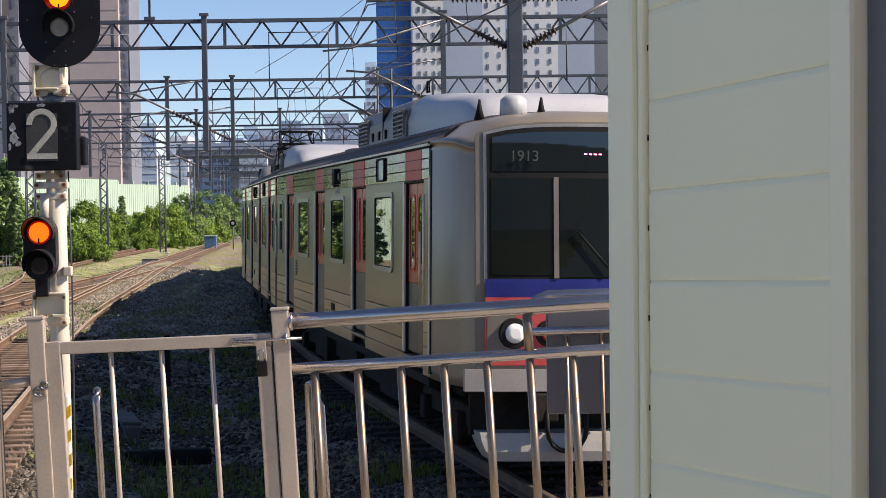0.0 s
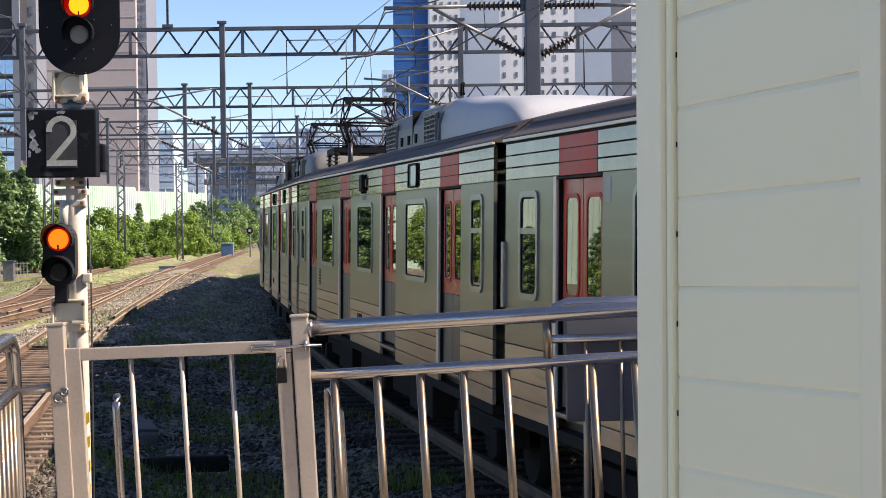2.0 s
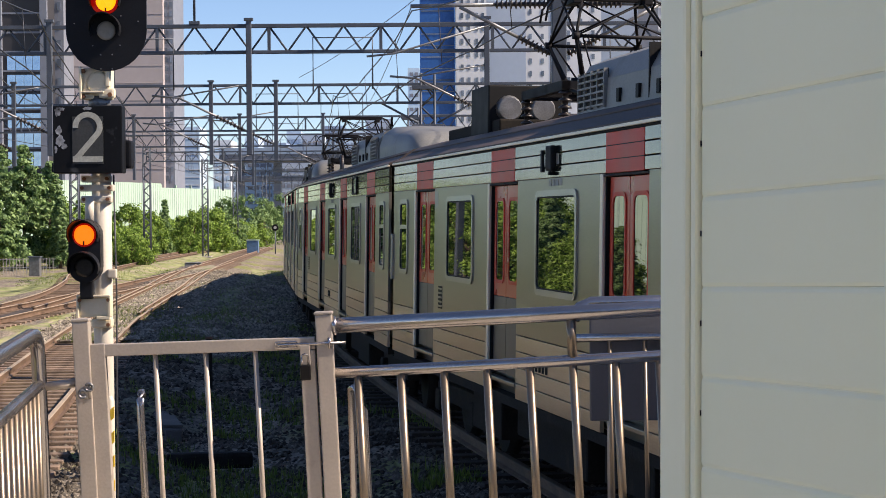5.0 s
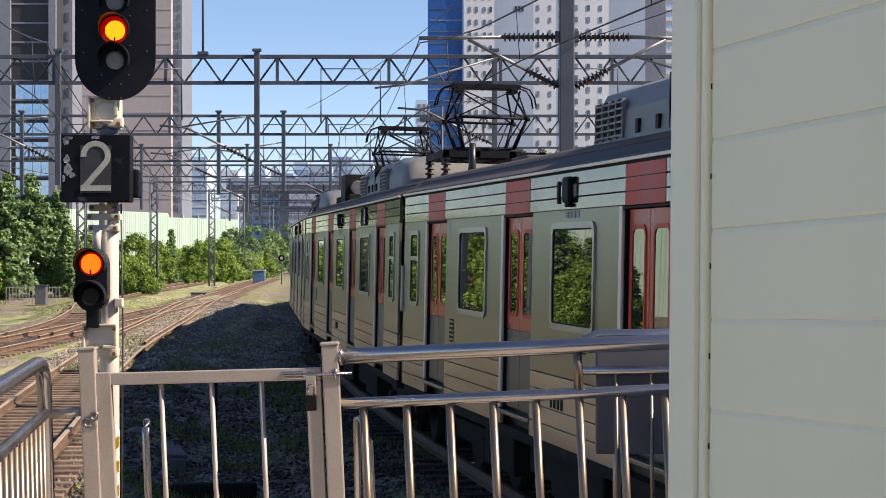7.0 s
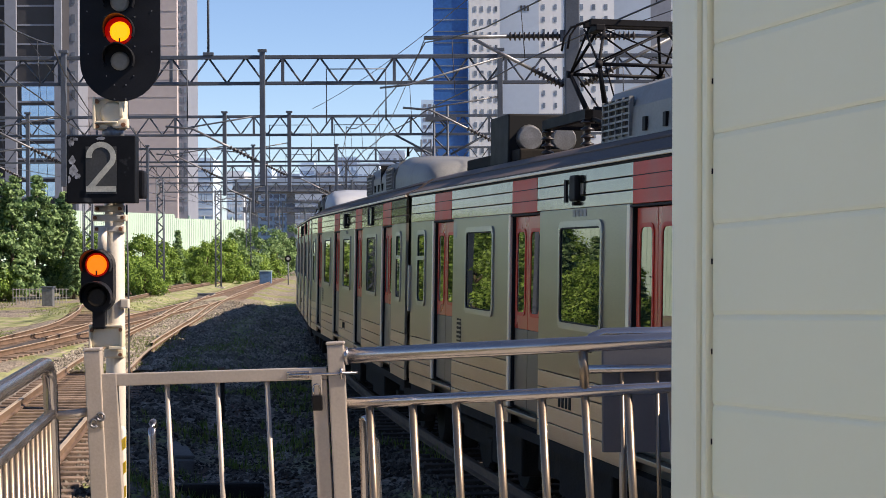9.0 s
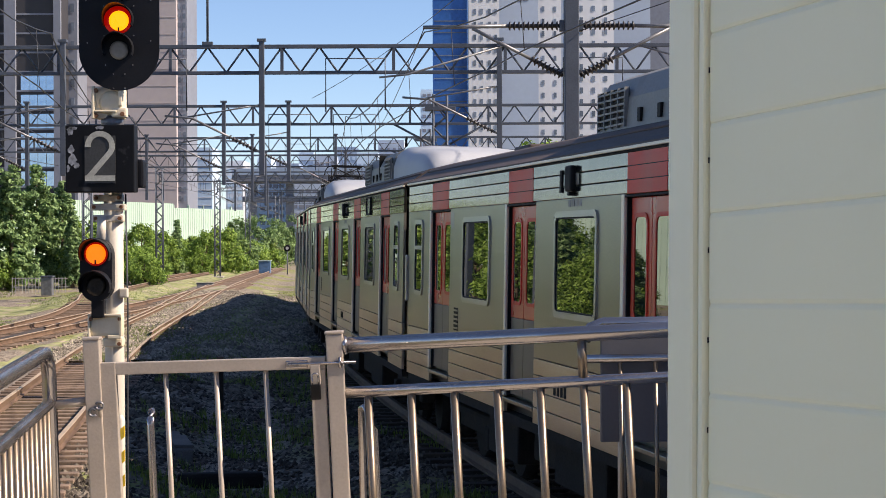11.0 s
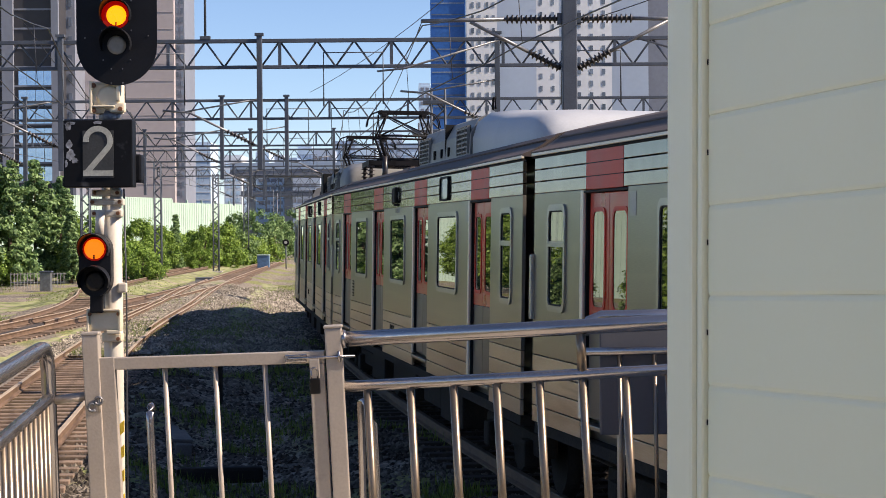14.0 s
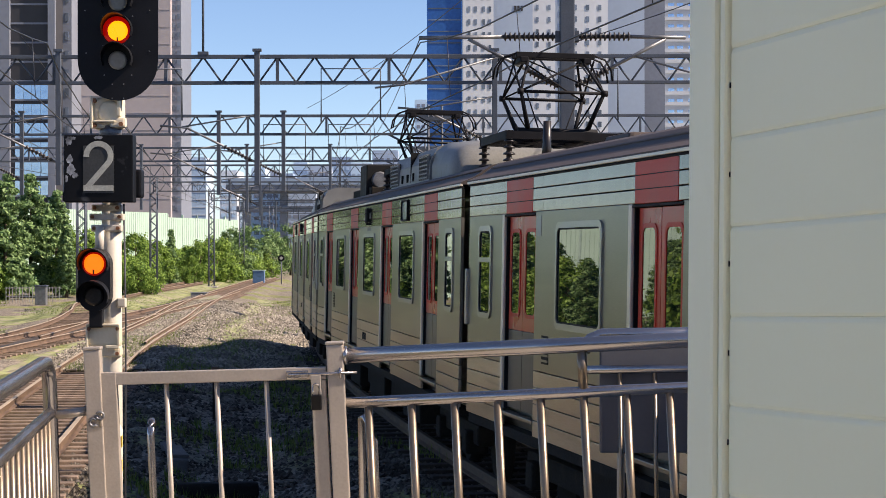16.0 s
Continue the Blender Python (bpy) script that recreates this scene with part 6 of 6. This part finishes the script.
place(broad_tree("tree", 21, 5.0, 4.2, "bright green leafy tree in front of the barrier", "tree"), [(240, 165, 0.92, 0), (385, 178, 0.88, 120), (355, 172, 0.80, 220), (275, 168, 0.8, 60), (140, 134, 0.92, 300)], True)
place(broad_tree("tree", 33, 5.6, 4.6, "dense dark green tree near the tracks", "tree", NEEDLE), [(445, 205, 1.0, 0), (480, 212, 0.95, 100), (515, 225, 1.05, 200), (410, 190, 0.92, 280), (560, 240, 1.1, 20), (620, 250, 1.1, 70), (690, 250, 1.15, 170)], True)
place(broad_tree("bush", 45, 2.6, 3.2, "low bright green bush beside the tracks", "bush", LEAF, 0.0), [(245, 128, 0.9, 0), (215, 150, 1.0, 90), (-10, 126, 0.8, 30), (345, 168, 0.7, 260), (400, 178, 0.8, 130), (430, 200, 1.2, 70), (465, 205, 1.1, 170), (182, 140, 1.25, 40), (226, 157, 1.0, 250), (262, 160, 1.05, 330), (335, 186, 1.3, 200), (410, 190, 1.25, 310), (300, 184, 1.3, 20), (372, 188, 1.3, 140)], True)
place(broad_tree("tree", 57, 13.5, 7.0, "tall dark green tree beyond the train", "tree"), [(945, 190, 0.98, 0), (1010, 195, 0.86, 90), (1130, 170, 0.95, 30), (1195, 165, 1.0, 150), (880, 215, 0.85, 230)], True)

# unseen trees left of the view, placed for the train's side to reflect
for k, (x, y, sc) in enumerate(((-23, 44, 1.0), (-24.5, 50, 1.2), (-23.5, 56, 1.05), (-25, 62, 0.68), (-24, 68, 0.7), (-27, 65, 0.68), (-22.5, 64, 0.55), (-24.5, 71, 0.68), (-27.5, 77, 0.72), (-28, 82, 0.8), (-30, 88, 0.85), (-32.5, 94, 0.95), (-26, 74, 0.7), (-25, 80, 0.8), (-28, 58, 0.7), (-29, 70, 0.7), (-27, 40, 1.2), (-25, 34, 1.1), (-24, 27, 1.2), (-30, 84, 0.5), (-32, 48, 1.5), (-31, 92, 0.85), (-36, 100, 1.1), (-34, 107, 1.1), (-40, 110, 1.1), (-35, 114, 0.5), (-36.5, 121, 1.2), (-37.5, 128, 1.2), (-39, 135, 1.1), (-41, 143, 1.1), (-43.5, 151, 0.5), (-33, 99, 1.0), (-40, 124, 1.3))):
    src = bpy.data.objects["tree"] if k % 3 else bpy.data.objects["conifer"]
    copy_thing(src, Matrix()).matrix_basis = pose(x, y, -0.45, 0, 0, 77 * k) @ Matrix.Diagonal((sc, sc, sc, 1))

# small things by the siding
wf = thing("low_fence", "low white picket fence beside the siding", "fence", pose(-25.7, 119, -0.45))
for z in (0.35, 0.85):
    part("rail", box(bmesh.new(), -0.6, 2.75, -0.02, 0.02, z, z + 0.05), SKIRT_WHITE, wf)
pk = None
for k in range(17):
    if pk is None:
        pk = part("picket", box(bmesh.new(), -0.6, -0.56, -0.045, -0.022, 0, 0.95), SKIRT_WHITE, wf)
    else:
        again(pk, wf, 0.2 * k, 0, 0)
cb = thing("relay_cabinet", "grey metal relay cabinet beside the siding", "cabinet", pose(-23.15, 114, -0.45))
part("case", box(bmesh.new(), -0.31, 0.31, -0.3, 0.3, 0, 1.05, 0.02), ARM, cb)
part("lid", box(bmesh.new(), -0.37, 0.37, -0.35, 0.35, 1.052, 1.14, 0.02), GANTRY, cb)
bc = thing("equipment_cabinet", "blue trackside equipment cabinet", "cabinet", pose(-15.8, 170, -0.45))
part("case", box(bmesh.new(), -0.5, 0.5, -0.4, 0.4, 0, 1.3, 0.03), CABINET_BLUE, bc)
part("lid", box(bmesh.new(), -0.55, 0.55, -0.45, 0.45, 1.302, 1.4, 0.03), BARRIER_POST, bc)
ds = thing("dwarf_signal", "small round trackside signal on a post", "signal", pose(-14.2, 174, -0.45))
part("post", tube(bmesh.new(), [(0, 0, 0), (0, 0, 2.2)], 0.05, 8), GANTRY, ds)
part("disc", tube(bmesh.new(), [(0, 0, 2.4), (0, -0.08, 2.4)], [0.3, 0.28], 16), BLACK, ds)
part("face", tube(bmesh.new(), [(0, -0.085, 2.4), (0, -0.1, 2.4)], 0.14, 14), SKIRT_WHITE, ds)
tr_ = thing("cable_trough", "broken dark concrete trough lying in the gravel", "cable trough", pose(-4.35, 31, -0.42, 0, 3, 12))
part("channel", box(bmesh.new(), -0.12, 0.12, -2.6, 2.6, -0.1, 0.14, 0.03), TROUGH, tr_)
part("lid", box(bmesh.new(), -0.14, 0.14, -2.4, -0.9, 0.145, 0.19, 0.01), TROUGH, tr_)
# black block added to stand for the dark hollow in the gravel
bb = thing("fallen_beam", "dark block standing in for a dark hollow in the gravel", "beam", pose(-2.95, 25.5, -0.42, 0, 2, 98))
part("timber", box(bmesh.new(), -0.13, 0.13, -0.55, 0.55, -0.05, 0.16, 0.05), UNDER, bb)
part("end_plate", box(bmesh.new(), -0.135, 0.135, 0.55, 0.56, -0.04, 0.15), RAIL_RUST, bb)
sp_ = thing("marker_stake", "short dark stake standing in the ballast", "stake", pose(-4.1, 35.5, -0.5))
part("stake", box(bmesh.new(), -0.05, 0.05, -0.05, 0.05, 0, 1.1, 0.01), UNDER, sp_)
part("cap", box(bmesh.new(), -0.06, 0.06, -0.06, 0.06, 1.1, 1.14), RAIL_RUST, sp_)

# ---------------------------------------------------------------- barrier wall
bx0, by0, bx1, by1 = -63.67, 99.0, -24.0, 232.0
blen, bang = math.hypot(bx1 - bx0, by1 - by0), math.degrees(math.atan2(by1 - by0, bx1 - bx0))
barrier = thing("noise_barrier", "pale mint green ribbed noise barrier wall", "barrier", pose(bx0, by0, -0.5, 0, 0, bang), kind="structure")
np_ = 35
sheet = None
for k in range(np_):
    w = blen / np_
    bm = bmesh.new()
    for j in range(8):
        box(bm, 0.02 + j * (w - 0.04) / 8 + 0.03, 0.02 + (j + 1) * (w - 0.04) / 8 - 0.03, -0.06, 0.06, 0, 7.12)
    if sheet is None:
        box(bm, 0.02, w - 0.02, -0.03, 0.03, 0, 7.1)
        sheet = part("panel", bm, BARRIER, barrier)
    else:
        bm.free()
        again(sheet, barrier, k * w, 0, (-0.45 if k > 29 else 0.0))
    part("post", box(bmesh.new(), k * w - 0.1, k * w + 0.1, -0.1, 0.1, 0, 7.0), BARRIER_POST if k % 6 == 2 else BARRIER, barrier)

# ---------------------------------------------------------------- towers


def tower(label, px0, px1, d, top, mat, depth=18.0, cols=(), storey=2.9, z0=12.0, pane=T_PANE, yaw=0.0, win=(1.3, 1.5), base=0.0, piers=(), pier_mat=None, bands=None, wtop=1e9):
    """A tower whose near face spans px0 to px1 of the view; cols: window columns as fractions of the width."""
    k = d / 3500.0
    x0, w = (px0 - 784) * k, (px1 - px0) * k / math.cos(radians(yaw)) * (1.06 if yaw else 1.0)
    b = thing("tower", label, "building", pose(x0, d, -0.5, 0, 0, yaw))
    part("wall", box(bmesh.new(), 0, w, 0.05, depth, base, top), mat, b)
    part("parapet", box(bmesh.new(), 0.15, w - 0.15, 0.2, depth - 0.2, top, top + 1.1), mat, b)
    first = None
    frame_ = None
    for c in cols:
        z = z0
        while z < min(top - 2, wtop):
            if first is None:
                first = part("window", box(bmesh.new(), -win[0] / 2, win[0] / 2, -0.06, 0.12, 0, win[1]), pane, b)
                first.matrix_basis = pose(c * w, 0, z)
            else:
                again(first, b, c * w, 0, z)
            z += storey
    for a_, c in piers:
        part("pier", box(bmesh.new(), a_ * w, c * w, -0.8, 0.04, base, top), pier_mat or mat, b)
    if bands:
        z = z0
        while z < top - 1:
            part("floor_band", box(bmesh.new(), 0.02, w - 0.02, -bands[1], 0.05, z, z + bands[0]), bands[2], b)
            z += storey
    return b


tower("dark grey high-rise with glass and steel piers", -150, 100, 330, 75, T_DARK, 25, (0.74, 0.80, 0.86, 0.92), 3.2, 12, SKY_GLASS, win=(1.35, 2.7), piers=((0.60, 0.68), (0.95, 1.0), (0.5, 0.55)), pier_mat=T_PIER, wtop=31.0, bands=(0.30, 0.07, T_PIER))
tower("blue-grey steel framed tower shaft", 100, 128, 336, 75, T_PIER, 20, (0.3, 0.7), 3.2, 10, T_PANE, win=(0.6, 1.4))
tower("plain beige-grey concrete high-rise tower", 127, 303, 345, 80, T_BEIGE, 12, (), 3.0, 12, piers=((0.0, 0.02),), bands=(0.10, 0.012, T_BEIGE))
tower("dark blue-grey edge of the beige tower", 303, 322, 347, 80, T_PIER, 14, (0.3, 0.75), 1.6, 10, T_PANE, win=(0.45, 0.9))
tower("blue curtain-wall glass tower", 757, 819, 620, 105, T_GLASS, 30, (), 3.6, 10, bands=(0.35, 0.1, T_PANE), piers=((0.0, 0.03), (0.97, 1.0)), pier_mat=T_GLASS)
tower("white apartment tower with narrow windows", 821, 872, 430, 95, T_WHITE, 2.5, (0.2, 0.42, 0.68, 0.88), 2.8, 10, T_PANE, win=(0.55, 1.15), yaw=4)
# blue-grey gables and side walls: the white apartments' shaded sides as wall colour
gable = tower("blank gable of an apartment tower, shade tinted pale blue-grey", 870, 944, 440, 95, T_GREY, 2.5, (), 2.8, 10, yaw=0)
tower("white apartment tower with stair windows", 942, 982, 450, 95, T_WHITE, 2.5, (0.25, 0.75), 2.8, 10, T_PANE, win=(0.55, 1.15), yaw=4)
tower("white apartment tower with rounded window bays", 1012, 1074, 474, 95, T_WHITE, 2.5, (0.12, 0.45, 0.78), 2.8, 10, T_PANE, win=(0.75, 1.3), yaw=4)
tower("blank apartment gable, shade tinted pale blue-grey", 1074, 1142, 490, 95, T_GREY, 2.5, (), 2.8, 10, yaw=0)
tower("apartment wall behind the mast, shade tinted pale blue-grey", 980, 1014, 462, 95, T_GREY, 2.5, (0.5,), 2.8, 10, yaw=0)
tower("apartment side wall, shade tinted darker blue-grey", 1142, 1178, 500, 95, T_PIER, 22, (), 2.8, 10)
tower("white apartment block with glazed balconies", 1178, 1290, 520, 95, T_WHITE, 22, (0.10, 0.24, 0.42, 0.6, 0.78), 2.8, 10, SKY_GLASS, win=(1.6, 1.7), bands=(0.9, 0.35, T_WHITE))
for k in range(3):
    part("number_bar", box(bmesh.new(), 5.2 + 0.72 * k, 5.68 + 0.72 * k, -0.05, 0.06, 56.1, 57.3), T_DARK, gable, "dark painted number mark")
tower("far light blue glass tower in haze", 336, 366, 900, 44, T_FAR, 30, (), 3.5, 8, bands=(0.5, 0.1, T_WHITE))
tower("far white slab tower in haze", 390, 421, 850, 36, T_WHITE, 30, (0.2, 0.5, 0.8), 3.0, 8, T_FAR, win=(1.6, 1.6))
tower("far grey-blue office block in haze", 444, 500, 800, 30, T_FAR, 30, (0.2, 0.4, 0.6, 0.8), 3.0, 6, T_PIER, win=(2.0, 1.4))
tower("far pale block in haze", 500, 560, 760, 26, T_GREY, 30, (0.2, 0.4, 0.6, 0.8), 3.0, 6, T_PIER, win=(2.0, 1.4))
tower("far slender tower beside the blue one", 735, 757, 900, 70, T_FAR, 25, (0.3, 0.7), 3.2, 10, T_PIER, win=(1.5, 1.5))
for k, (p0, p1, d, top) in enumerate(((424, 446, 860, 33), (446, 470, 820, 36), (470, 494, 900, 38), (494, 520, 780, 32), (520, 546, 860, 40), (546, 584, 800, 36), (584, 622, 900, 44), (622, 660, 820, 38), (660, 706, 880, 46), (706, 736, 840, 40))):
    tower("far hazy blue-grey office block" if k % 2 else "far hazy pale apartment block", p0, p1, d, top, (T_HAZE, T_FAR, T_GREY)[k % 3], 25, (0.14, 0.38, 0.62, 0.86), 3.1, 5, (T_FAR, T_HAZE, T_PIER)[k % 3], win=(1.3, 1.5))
va = thing("viaduct", "dark blue-grey road viaduct far along the line", "viaduct", pose(0, 420, -0.5))
part("deck", box(bmesh.new(), -46, -6, 0, 9, 15.4, 17.4, 0.1), T_PIER, va)
part("parapet", box(bmesh.new(), -46, -6, -0.2, -0.002, 16.9, 18.3), T_HAZE, va)
part("lower_deck", box(bmesh.new(), -44, -8, 2, 8, 11.2, 12.4, 0.1), T_PIER, va)
for x in (-42, -34, -26, -18, -10):
    part("pier", box(bmesh.new(), x - 0.8, x + 0.8, 3, 6, 0, 15.4, 0.1), T_PIER, va)
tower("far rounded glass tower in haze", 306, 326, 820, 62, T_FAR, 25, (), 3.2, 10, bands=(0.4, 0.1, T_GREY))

motions()
